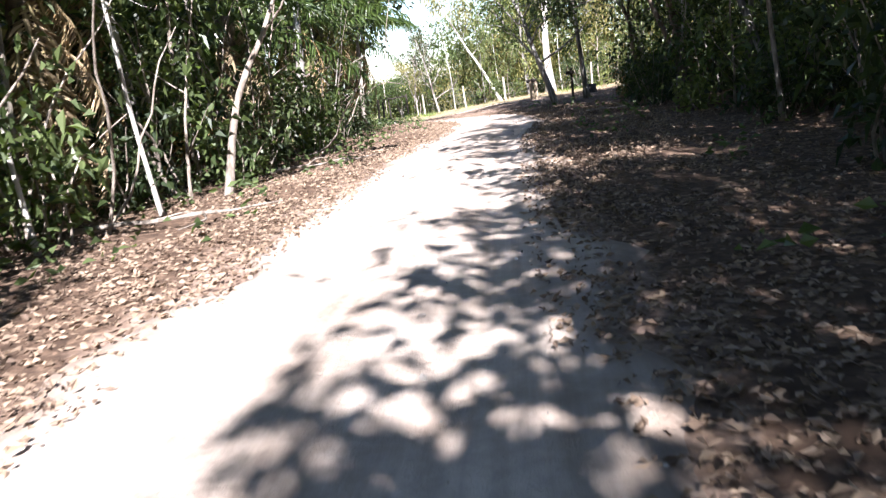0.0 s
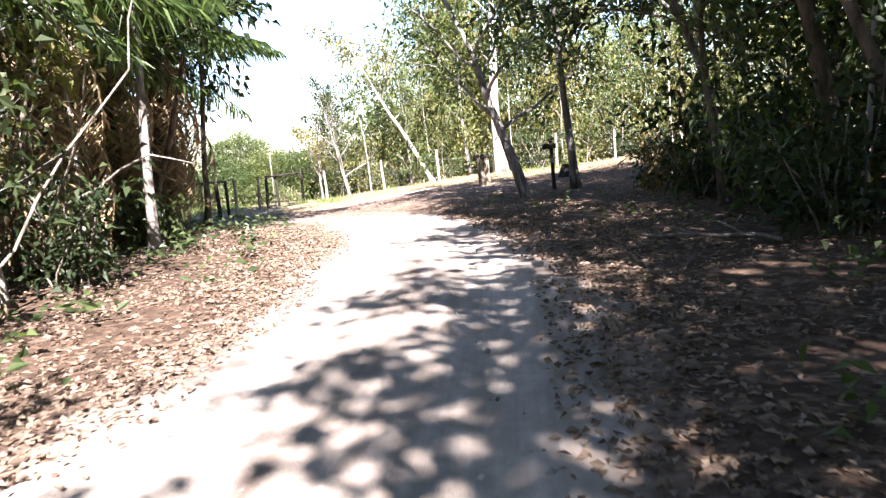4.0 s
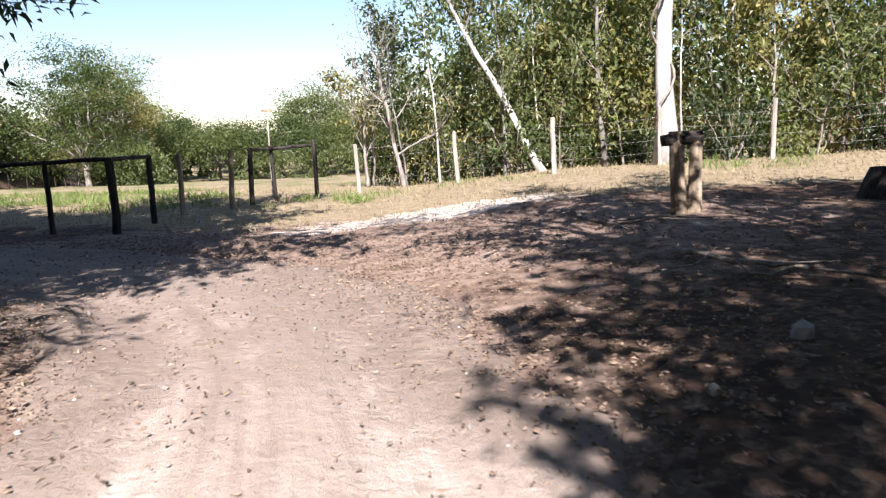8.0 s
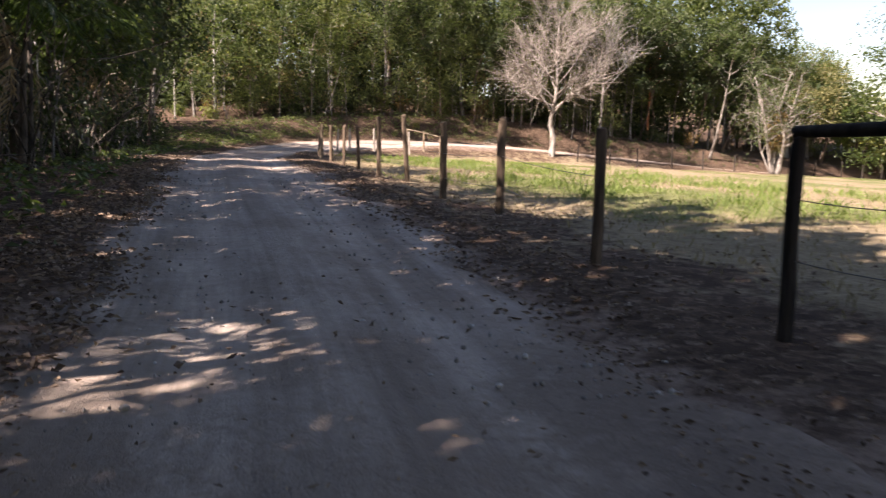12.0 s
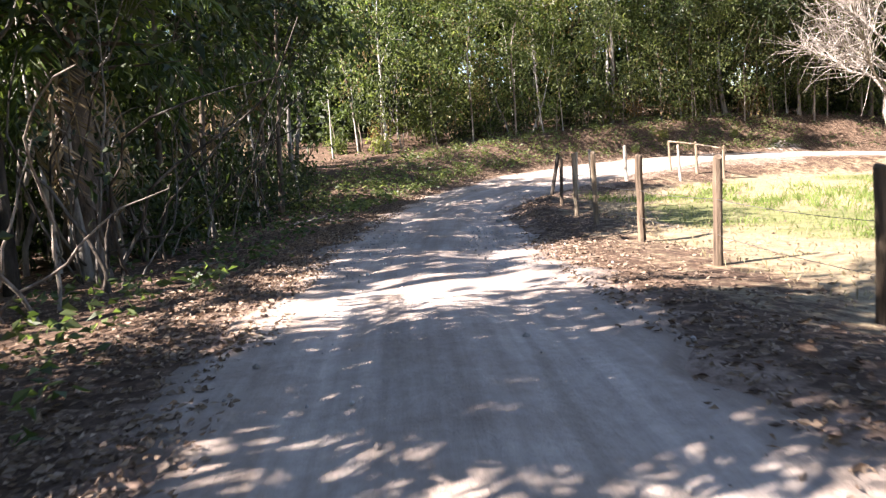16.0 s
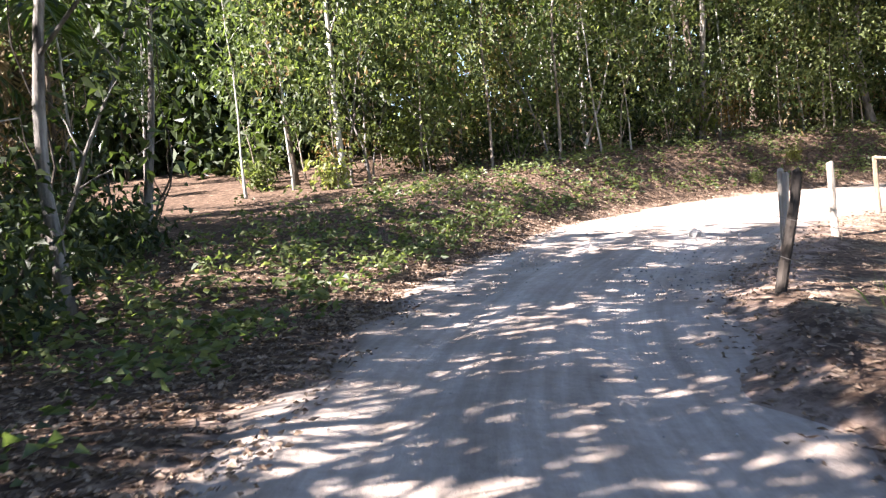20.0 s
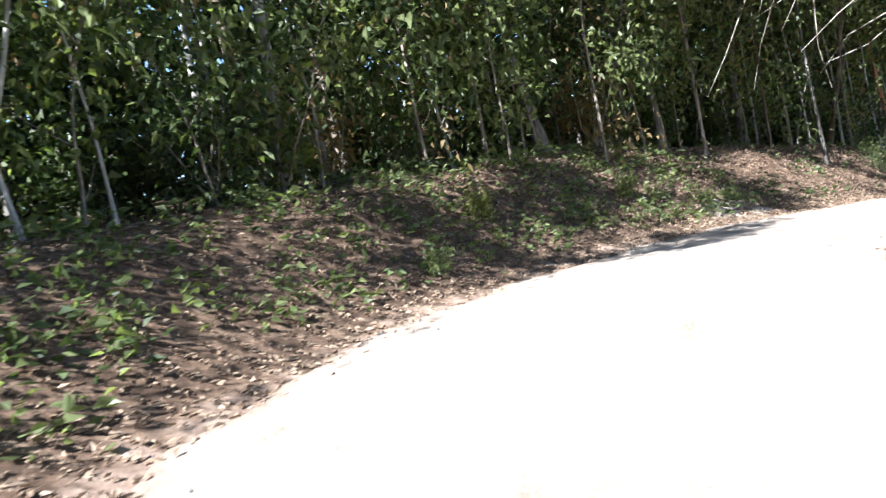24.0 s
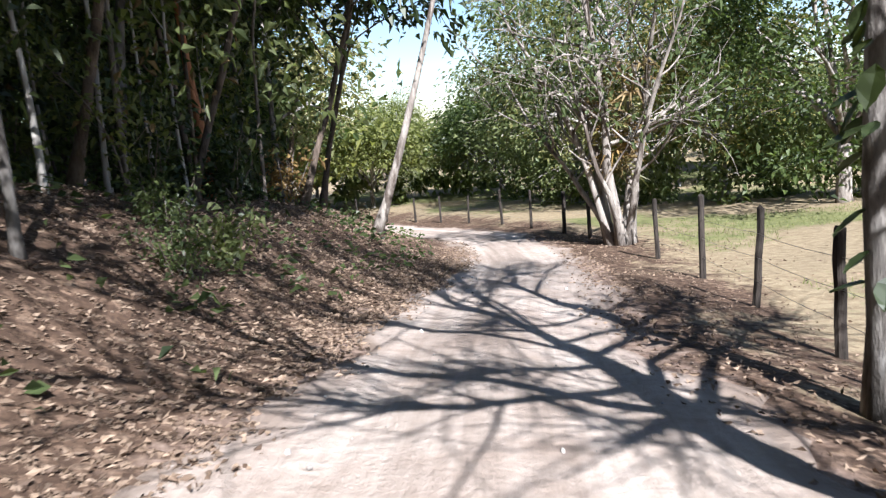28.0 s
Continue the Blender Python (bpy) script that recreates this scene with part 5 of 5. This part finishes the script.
for k in range(8):
    liana(240 + k, -5.1 - 0.4 * (k % 2), -14 + 3.2 * k, 4.5)


# ---- fences, posts and signs ----
def post_mesh(seed, height, radius, sides=8, lean=(0, 0)):
    r = np.random.default_rng(seed)
    s = Soup()
    z = np.array([-0.4, 0, 0.25 * height, 0.5 * height, 0.75 * height, height - 0.02, height])
    line = np.column_stack([lean[0] * z + r.normal(size=7) * 0.006, lean[1] * z + r.normal(size=7) * 0.006, z])
    tube(s, line, radius * np.array([1.05, 1.05, 1.0, 0.97, 0.97, 0.95, 0.8]), sides, True, 0.06, r)
    return s.mesh("post", False)


POSTS = [post_mesh(300 + k, 1.32 + 0.05 * k, 0.055 + 0.006 * (k % 3), 8, ((k % 3 - 1) * 0.03, (k % 2) * 0.03)) for k in range(5)]
THICK = [post_mesh(310 + k, 1.36, r) for k, r in enumerate((0.048, 0.052, 0.078, 0.062))]


def wire_run(parent, pts, heights, sag=0.03):
    for h in heights:
        s = Soup()
        line = []
        for a, b in zip(pts[:-1], pts[1:]):
            a, b = np.array(a, float), np.array(b, float)
            for t in np.linspace(0, 1, 6, endpoint=False):
                line.append(a + (b - a) * t + np.array([0, 0, h - sag * 4 * t * (1 - t)]))
        line.append(np.array(pts[-1], float) + np.array([0, 0, h]))
        tube(s, np.array(line), np.full(len(line), 0.0035), 4, False)
        part("wire", s.mesh("wire", True), WIRE, parent)


def fence(places, material, label, wires=(0.45, 0.8, 1.15), meshes=POSTS, seed=0, origin=(0, 0), tilts=(), other=None, others=()):
    r = np.random.default_rng(seed)
    top = thing("fence", pose(origin[0], origin[1], 0))
    feet = [(x - origin[0], y - origin[1], ground_z(x, y)) for x, y in places]
    for k, p in enumerate(feet):
        ob = part("post", meshes[k % len(meshes)], other if k in others else (WOOD_DARK if k in tilts else material), top)
        ob.matrix_basis = pose(*p, r.uniform(-2.5, 2.5), r.uniform(-2.5, 2.5), r.uniform(0, 360))
        if k in tilts:
            ob.matrix_basis = pose(*p, -11, 3, 0)
    if wires:
        wire_run(top, feet, wires)
    return tagged(top, label, "fence")


def along(a, b, n):
    return [(a[0] + (b[0] - a[0]) * t, a[1] + (b[1] - a[1]) * t) for t in np.linspace(0, 1, n)]


# wire fence along the westward stretch, round the bend
row = [(-13.7, 27.7), (-17.35, 28.75), (-20.5, 29.4), (-23.5, 30.0), (-26.7, 30.6), (-30.1, 31.3), (-33.5, 32.0), (-36.4, 32.5), (-39.4, 33.1), (-42.55, 34.05), (-45.55, 34.9), (-48.5, 35.8)]
fence(row, WOOD_BROWN, "fence of round brown posts and slack wire along the track", (0.4, 0.85), seed=1, origin=row[0], tilts=(11,), other=WOOD_POST, others=(8, 9))
fence([(-50.6, 37.6), (-52.4, 39.0), (-53.4, 41.0), (-53.6, 43.5)], WOOD_PALE, "pale weathered posts of the field fence at the bend", (0.5, 0.95), seed=2, origin=(-50.6, 37.6))
# fence along the northward stretch
row = [(-54.7, 57.6), (-54.2, 60.2), (-53.8, 62.5), (-53.2, 65.4), (-52.75, 68.15), (-52.4, 71.15), (-52.1, 77.2), (-52.1, 80.2), (-52.4, 84.0), (-52.9, 87.5), (-53.8, 91.5), (-54.8, 95), (-55.9, 98.6), (-57.4, 102), (-59.2, 106)]
fence(row, WOOD_DARK, "fence of dark posts and wire between track and pasture", (0.4, 0.75, 1.1), seed=3, origin=row[0])
# fence before the eastern wood
row = [(-5.2, 33.6), (-2.6, 34.2), (-0.02, 33.4), (2.6, 33.3), (5.4, 33.6), (8.0, 33.2), (10.8, 32.6), (13.6, 32.2), (16.5, 31.8)]
fence(row, WOOD_PALE, "wire fence on pale posts before the wood", (0.35, 0.65, 0.95, 1.2), seed=4, origin=row[0])


def log_between(name, a, b, r, parent, material, seed):
    s = Soup()
    g = np.random.default_rng(seed)
    a, b = np.array(a, float), np.array(b, float)
    t = np.linspace(-0.03, 1.03, 7)[:, None]
    line = a + (b - a) * t + g.normal(size=(7, 3)) * 0.008
    tube(s, line, np.full(7, r) * g.uniform(0.92, 1.06, 7), 8, True, 0.05, g)
    part(name, s.mesh(name, True), material, parent)


def corral(places, railed, label, meshes, material, top_z=1.38):
    """Dark posts with log rails laid along their tops."""
    o = places[0]
    top = thing("rail_fence", pose(o[0], o[1], 0))
    feet = [(x - o[0], y - o[1], ground_z(x, y)) for x, y in places]
    for k, p in enumerate(feet):
        ob = part("post", meshes[k % len(meshes)], material, top)
        ob.matrix_basis = pose(*p, 0, 0, 40 * k)
    for a, b in railed:
        pa, pb = feet[a], feet[b]
        log_between("rail", (pa[0], pa[1], pa[2] + top_z), (pb[0], pb[1], pb[2] + top_z), 0.04, top, material, a * 7 + b)
    if top_z > 1:
        wire_run(top, feet, (0.55, 0.95))
    return tagged(top, label, "fence")


corral([(-11.1, 27.25), (-9.82, 27.15), (-8.25, 26.75), (-8.36, 28.4)], [(0, 1), (1, 2), (2, 3)], "black-stained post and rail corner of the pasture fence", THICK, WOOD_DARK)
corral([(-8.39, 29.8), (-7.75, 31.1)], [], "two dark fence posts beside the corner", POSTS[1:3], WOOD_POST)
corral([(-7.6, 32.0), (-7.3, 32.95), (-6.2, 33.0)], [(0, 1), (1, 2)], "dark post and rail stile in the pasture fence", POSTS[2:5], WOOD_DARK)
corral([(-55.7, 44.3), (-55.15, 45.25), (-54.6, 46.2)], [(0, 1), (1, 2)], "weathered post and rail hurdle at the bend", POSTS[:3], WOOD_POST, 1.28)


def split_post():
    """Old gate post of two split trunks."""
    top = thing("gate_post", stand(1.45, 23.5))
    for k, (dx, r, h, lx) in enumerate(((-0.09, 0.10, 1.05, -0.04), (0.10, 0.085, 1.0, 0.03))):
        s = Soup()
        g = np.random.default_rng(330 + k)
        z = np.array([-0.3, 0, 0.3, 0.6, 0.85, h])
        tube(s, np.column_stack([dx + lx * z, 0.02 * z, z]), r * np.array([1.15, 1.1, 1.0, 0.95, 1.0, 0.9]), 9, True, 0.12, g)
        part("upright", s.mesh("upright"), WOOD_POST, top)
    s = Soup()
    tube(s, [(-0.32, 0, 0.93), (-0.05, 0, 0.96), (0.2, 0, 0.97)], [0.07, 0.085, 0.08], 8, True, 0.1, np.random.default_rng(5))
    part("cross_piece", s.mesh("cross_piece"), WOOD_DARK, top)
    tagged(top, "weathered brown gate post of two split trunks", "gate post")


split_post()


def slab(name, size, at, parent, material, turn=0.0, bevel=0.006):
    bm = bmesh.new()
    bmesh.ops.create_cube(bm, size=1.0)
    bmesh.ops.scale(bm, vec=size, verts=bm.verts)
    bmesh.ops.bevel(bm, geom=bm.edges[:], offset=bevel, segments=1, affect="EDGES")
    me = bpy.data.meshes.new(name)
    bm.to_mesh(me)
    bm.free()
    ob = part(name, me, material, parent)
    ob.matrix_basis = pose(*at, 0, 0, turn)
    return ob


def sign_post():
    top = thing("sign_post", stand(2.95, 18.35))
    ob = part("post", post_mesh(340, 1.3, 0.05), WOOD_DARK, top)
    slab("board", (0.36, 0.04, 0.14), (-0.06, -0.06, 1.15), top, WOOD_DARK, 6)
    slab("cap", (0.16, 0.16, 0.05), (0, 0, 1.32), top, WOOD_DARK)
    tagged(top, "dark wooden post with a small blank board", "sign post")


sign_post()


def stump():
    s = Soup()
    g = np.random.default_rng(350)
    tube(s, [(0, 0, -0.15), (0, 0, 0.05), (0.02, 0, 0.25), (0.03, 0.02, 0.42)], [0.42, 0.36, 0.27, 0.25], 12, True, 0.16, g)
    ob = part("tree_stump", s.mesh("tree_stump"), WOOD_DARK)
    ob.matrix_basis = stand(4.4, 24.8)
    tagged(ob, "old dark sawn tree stump in dry grass", "stump")


stump()


def mast():
    top = thing("board_pole", stand(-7.65, 33.7))
    s = Soup()
    tube(s, [(0, 0, -0.3), (0, 0, 1.2), (0.01, 0, 2.32)], [0.022, 0.02, 0.018], 8, True)
    part("pole", s.mesh("pole", True), WOOD_PALE, top)
    slab("panel", (0.30, 0.10, 0.075), (0, 0, 2.34), top, WOOD_POST, 20)
    tagged(top, "thin pale pole with a small flat brown panel", "pole")


mast()


# ---- far woods ----
def far_woods():
    g = np.random.default_rng(400)
    wood, crown, crown2 = Soup(), Soup(), Soup()
    spots = []
    for k in range(70):       # row across the far end of the pasture
        spots.append((g.uniform(-75, 20), g.uniform(122, 155), g.uniform(6.0, 8.5)))
    for k in range(34):       # behind the eastern wood, along the pasture's east side
        spots.append((g.uniform(-4, 40), g.uniform(52, 110), g.uniform(8, 12)))
    for k in range(34):       # west side beyond the bend
        spots.append((g.uniform(-84, -61), g.uniform(84, 116), g.uniform(9, 13)))
    for k in range(34):       # behind the nearer woods
        spots.append((g.uniform(-112, -84), g.uniform(5, 90), g.uniform(11, 15)))
    for k, (x, y, h) in enumerate(spots):
        z = ground_z(x, y)
        tube(wood, bent((x, y, z - 0.3), (g.normal() * 0.1, g.normal() * 0.1, 1), h * 0.7, 4, g, 0.08), np.linspace(0.2, 0.08, 5), 5, False)
        wide = h * g.uniform(0.55, 0.8)
        n = 340
        lumps = unit(g.normal(size=(16, 3))) * g.uniform(0.5, 1.0, (16, 1)) * np.array([wide * 0.8, wide * 0.8, h * 0.30])
        c = lumps[g.integers(0, 16, n)]
        p = np.array([x, y, z + h * 0.48]) + c + g.normal(size=(n, 3)) * np.array([1, 1, 0.5]) * wide * 0.16
        p[:, 2] = np.maximum(p[:, 2], z + 0.3 + g.uniform(0, 1.2, n))
        leaves(crown if k % 3 else crown2, p, g.normal(size=(n, 3)), g.uniform(0.4, 0.85, n), g.uniform(0.25, 0.45, n), g, 0.3, 0.7)
    top = thing("far_woods")
    part("wood", wood.mesh("wood", True), BARK_BROWN, top)
    part("crowns", crown.mesh("crowns"), LEAF_GREEN, top)
    part("light_crowns", crown2.mesh("light_crowns"), LEAF_LIGHT_SUNLIT, top)
    tagged(top, "distant green woodland round the pasture", "woods", kind="stuff")


far_woods()


# ---- litter, grass, stones ----
def litter():
    g = np.random.default_rng(500)
    n = 860000
    k = g.integers(0, len(ROADLINE), n)
    ok = (ROADLINE[k, 1] > -24) & (ROADLINE[k, 1] < 80)
    k = k[ok]
    side = np.where(g.uniform(size=len(k)) < 0.5, -1, 1)
    e = np.abs(g.normal(size=len(k))) * np.where((side < 0) & (ROADLINE[k, 0] < -50), 3.2, 2.2) - 0.35
    d = side * (ROADLINE[k, 4] + e)
    x = ROADLINE[k, 0] + ROAD_NRM[k, 0] * d + g.normal(size=len(k)) * 0.15
    y = ROADLINE[k, 1] + ROAD_NRM[k, 1] * d + g.normal(size=len(k)) * 0.15
    _, dd = lateral(x, y)
    field = (dd > 0) & (y > 26)
    patch = np.sin(1.7 * x + 0.6 * y) * np.sin(1.3 * y - 0.5 * x) > -0.45
    keep = (np.abs(dd) > ROADLINE[k, 4] - 0.4) & patch & (~field | (g.uniform(size=len(k)) < 0.22))
    x, y = x[keep][:105000], y[keep][:105000]
    x, y = np.concatenate([x, g.uniform(-3, 7, 3000)]), np.concatenate([y, g.uniform(16, 30, 3000)])
    k = g.choice(np.nonzero((ROADLINE[:, 1] > 30) & (ROADLINE[:, 1] < 74) & (ROADLINE[:, 0] < -40))[0], 42000)
    d = -(ROADLINE[k, 4] + 0.15 + 4.2 * g.uniform(size=len(k)) ** 1.3)
    x, y = np.concatenate([x, ROADLINE[k, 0] + ROAD_NRM[k, 0] * d]), np.concatenate([y, ROADLINE[k, 1] + ROAD_NRM[k, 1] * d])
    x, y = np.concatenate([x, g.normal(-3.5, 4.5, 8000)]), np.concatenate([y, g.normal(22.0, 3.0, 8000)])
    k = g.choice(np.nonzero((ROADLINE[:, 1] > -18) & (ROADLINE[:, 1] < 72) & (ROADLINE[:, 0] < 3))[0], 46000)      # drifted along both edges of the track
    d = np.where(g.uniform(size=len(k)) < 0.62, -1, 1) * (ROADLINE[k, 4] - 0.12 + np.abs(g.normal(size=len(k))) * 0.75)
    ex, ey = ROADLINE[k, 0] + ROAD_NRM[k, 0] * d, ROADLINE[k, 1] + ROAD_NRM[k, 1] * d
    calm = (ey < 34) | (d < 0) | (g.uniform(size=len(k)) < 0.3)
    x, y = np.concatenate([x, ex[calm]]), np.concatenate([y, ey[calm]])
    n = len(x)
    s = Soup()
    axis = np.column_stack([g.normal(size=(n, 2)), g.normal(size=n) * 0.14])
    small = np.where((y > 15) & (y < 31) & (x > -12), 0.6, 1.0)
    leaves(s, np.column_stack([x, y, land(x, y) + g.uniform(0.004, 0.035, n) + np.where(np.abs(lateral(x, y)[1]) < 1.7, 0.03, 0)]), axis, small * (0.038 + 0.062 * g.uniform(size=n) ** 1.5), small * (0.020 + 0.030 * g.uniform(size=n)), g, 0.05)
    ob = part("leaf_litter", s.mesh("leaf_litter"), LITTER)
    tagged(ob, "brown fallen leaves strewn along the verges", "leaf litter", kind="stuff")


litter()


def grass():
    g = np.random.default_rng(510)
    for name, mat, n, test, label in (
            ("dry_grass", GRASS_DRY, 30000, lambda d, gr: (d > 0.45) & (gr < 0.5), "short tan dried grass of the pasture"),
            ("green_grass", GRASS_GREEN, 22000, lambda d, gr: gr > 0.42, "patches of yellow-green grass in the pasture")):
        x = np.concatenate([g.uniform(-55, 14, n * 3), g.uniform(-54, -42, n)])
        y = np.concatenate([26 + np.abs(g.normal(size=n * 3)) * 12, g.uniform(50, 80, n)])
        _, dry, lush = zones(x, y)
        keep = test(dry, lush)
        x, y = x[keep][:n], y[keep][:n]
        m = len(x)
        s = Soup()
        axis = np.column_stack([g.normal(size=(m, 2)) * 0.5, np.ones(m)])
        leaves(s, np.column_stack([x, y, land(x, y) - 0.02]), axis, g.uniform(0.06, 0.2, m), g.uniform(0.008, 0.024, m), g, 0.5)
        tagged(part(name, s.mesh(name), mat), label, "grass", kind="stuff")


grass()


def tufts():
    """Tall green grass in clumps, thickest in a band before the bend."""
    g = np.random.default_rng(515)
    s = Soup()
    for count, x0, x1, mid, wide in ((520, -48, -14, 39.3, 1.9), (170, -27, -9, 33.6, 1.2), (60, -12, 6, 32.0, 0.8), (160, -52, -30, 45.5, 3.0)):
        x = g.uniform(x0, x1, count)
        y = mid + 0.10 * np.clip(x + 30, 0, 20) * (mid > 36) + g.normal(size=count) * wide
        d = lateral(x, y)[1]
        ok = (d > 3.4) & (drift(x, y, 2.2, 4.0) > -0.25)
        x, y = x[ok], y[ok]
        per = 26
        px = np.repeat(x, per) + g.normal(size=len(x) * per) * 0.17
        py = np.repeat(y, per) + g.normal(size=len(x) * per) * 0.17
        n = len(px)
        tall = np.repeat(g.uniform(0.18, 0.48, len(x)), per)
        leaves(s, np.column_stack([px, py, land(px, py) - 0.03]), np.column_stack([g.normal(size=(n, 2)) * 0.4, np.ones(n)]), tall * g.uniform(0.6, 1.2, n), g.uniform(0.012, 0.028, n), g, 0.6)
    tagged(part("tall_grass", s.mesh("tall_grass"), GRASS_LUSH), "tall tufts of fresh green grass in the pasture", "grass", kind="stuff")


tufts()


def herbs(seed, tries, mat, label, box=None):
    """Low green ground cover on banks and under the wood's edge."""
    g = np.random.default_rng(seed)
    spots = []
    for _ in range(tries):
        k = g.integers(0, len(ROADLINE))
        if not -24 < ROADLINE[k, 1] < 80 or (box and not (box[0] < ROADLINE[k, 1] < box[1] and ROADLINE[k, 0] < box[2])):
            continue
        d = -(ROADLINE[k, 4] + 0.7 + abs(g.normal()) * 2.4)
        if ROADLINE[k, 1] < 16 and g.uniform() < 0.6:
            d = -d if g.uniform() < 0.3 else d - 1.5
        spots.append((ROADLINE[k, 0] + ROAD_NRM[k, 0] * d, ROADLINE[k, 1] + ROAD_NRM[k, 1] * d))
    s = Soup()
    for x, y in spots:
        n = g.integers(6, 15)
        p = np.column_stack([x + g.normal(size=n) * 0.14, y + g.normal(size=n) * 0.14, np.zeros(n)])
        p[:, 2] = land(p[:, 0], p[:, 1]) + g.uniform(0.02, 0.28, n)
        leaves(s, p, np.column_stack([g.normal(size=(n, 2)), g.uniform(-0.2, 0.6, n)]), g.uniform(0.09, 0.2, n), g.uniform(0.05, 0.1, n), g, 0.4)
    tagged(part("ground_cover", s.mesh("ground_cover"), mat), label, "herbs", kind="stuff")


herbs(520, 3400, LEAF_GREEN, "low green herbs on the leaf-covered bank")
herbs(521, 13000, LEAF_LIGHT_SUNLIT, "light green herbs on the sunlit bank", (32, 56, -44))


def stones():
    g = np.random.default_rng(530)
    ico = bmesh.new()
    bmesh.ops.create_icosphere(ico, subdivisions=1, radius=1.0)
    bv = np.array([v.co for v in ico.verts])
    bf = np.array([[v.index for v in f.verts] for f in ico.faces])
    ico.free()
    s = Soup()
    for _ in range(5200):
        k = g.integers(0, len(ROADLINE))
        if not -20 < ROADLINE[k, 1] < 70:
            continue
        d = g.uniform(-1.05, 1.05) * ROADLINE[k, 4]
        x, y = ROADLINE[k, 0] + ROAD_NRM[k, 0] * d, ROADLINE[k, 1] + ROAD_NRM[k, 1] * d
        r = 0.006 + 0.020 * g.uniform() ** 4
        z = ROADLINE[k, 2] + ROADLINE[k, 3] * d + 0.025
        s.add(bv * (r * g.uniform(0.7, 1.4, 3)) * (1 + g.normal(size=(12, 1)) * 0.12) + np.array([x, y, z]), bf)
    for _ in range(3600):
        lo, hi = ((-24, -11), (-41, -34), (-56, -50))[g.integers(0, 3)]
        k = g.choice(np.nonzero((ROADLINE[:, 0] > lo) & (ROADLINE[:, 0] < hi) & (ROADLINE[:, 1] < 40))[0])
        d = (g.choice([-0.75, 0.1, 0.8]) + g.normal() * 0.22) * ROADLINE[k, 4]
        r = 0.006 + 0.014 * g.uniform() ** 2
        x, y = ROADLINE[k, 0] + ROAD_NRM[k, 0] * d, ROADLINE[k, 1] + ROAD_NRM[k, 1] * d
        s.add(bv * (r * g.uniform(0.7, 1.4, 3)) * (1 + g.normal(size=(12, 1)) * 0.12) + np.array([x, y, ROADLINE[k, 2] + ROADLINE[k, 3] * d + 0.025]), bf)
    tagged(part("gravel", s.mesh("gravel"), STONE), "loose grey pebbles on the track", "gravel", kind="stuff")
    for k, (x, y, r) in enumerate([(-54.68, 38.76, 0.15), (1.1, 17.95, 0.09), (0.42, 17.15, 0.04), (-42.7, 32.1, 0.07), (-4.6, 16.0, 0.1)]):
        q = Soup()
        q.add(bv * (r * g.uniform(0.7, 1.3, 3)) * (1 + g.normal(size=(12, 1)) * 0.1), bf)
        ob = part("stone", q.mesh("stone"), STONE)
        ob.matrix_basis = pose(x, y, ground_z(x, y) + r * 0.35)
        tagged(ob, "pale loose stone beside the track", "stone", "loose stones")


stones()


def fallen_branch(seed, x, y, turn, length):
    g = np.random.default_rng(seed)
    s = Soup()
    line = bent((0, 0, 0.05), (1, 0, 0.02), length, 8, g, 0.18)
    line[:, 2] = 0.04 + 0.03 * np.abs(np.sin(np.arange(9)))
    tube(s, line, np.linspace(0.035, 0.01, 9), 5, True)
    for k in (2, 4, 5):
        b = bent(line[k], (0.6, g.normal(), 0.1), length * 0.35, 4, g, 0.2)
        b[:, 2] = np.clip(b[:, 2], 0.02, 0.2)
        tube(s, b, np.linspace(0.018, 0.006, 5), 4, True)
    ob = part("fallen_branch", s.mesh("fallen_branch", True), BARK_VINE)
    ob.matrix_basis = stand(x, y, turn, 0.02)
    tagged(ob, "dry fallen branch on the ground", "branch", "fallen branches")


for k, (x, y, t, l) in enumerate([(-0.1, 24.6, -70, 3.4), (0.8, 20.6, -60, 2.0), (-4.6, -1.5, 30, 2.4), (-5.2, -7.5, 10, 2.6), (-43.5, 27.2, 160, 2.8), (-45.5, 28.2, 20, 2.2), (3.6, 6.4, 100, 2.0), (-36, 25.6, 200, 2.2)]):
    fallen_branch(600 + k, x, y, t, l)
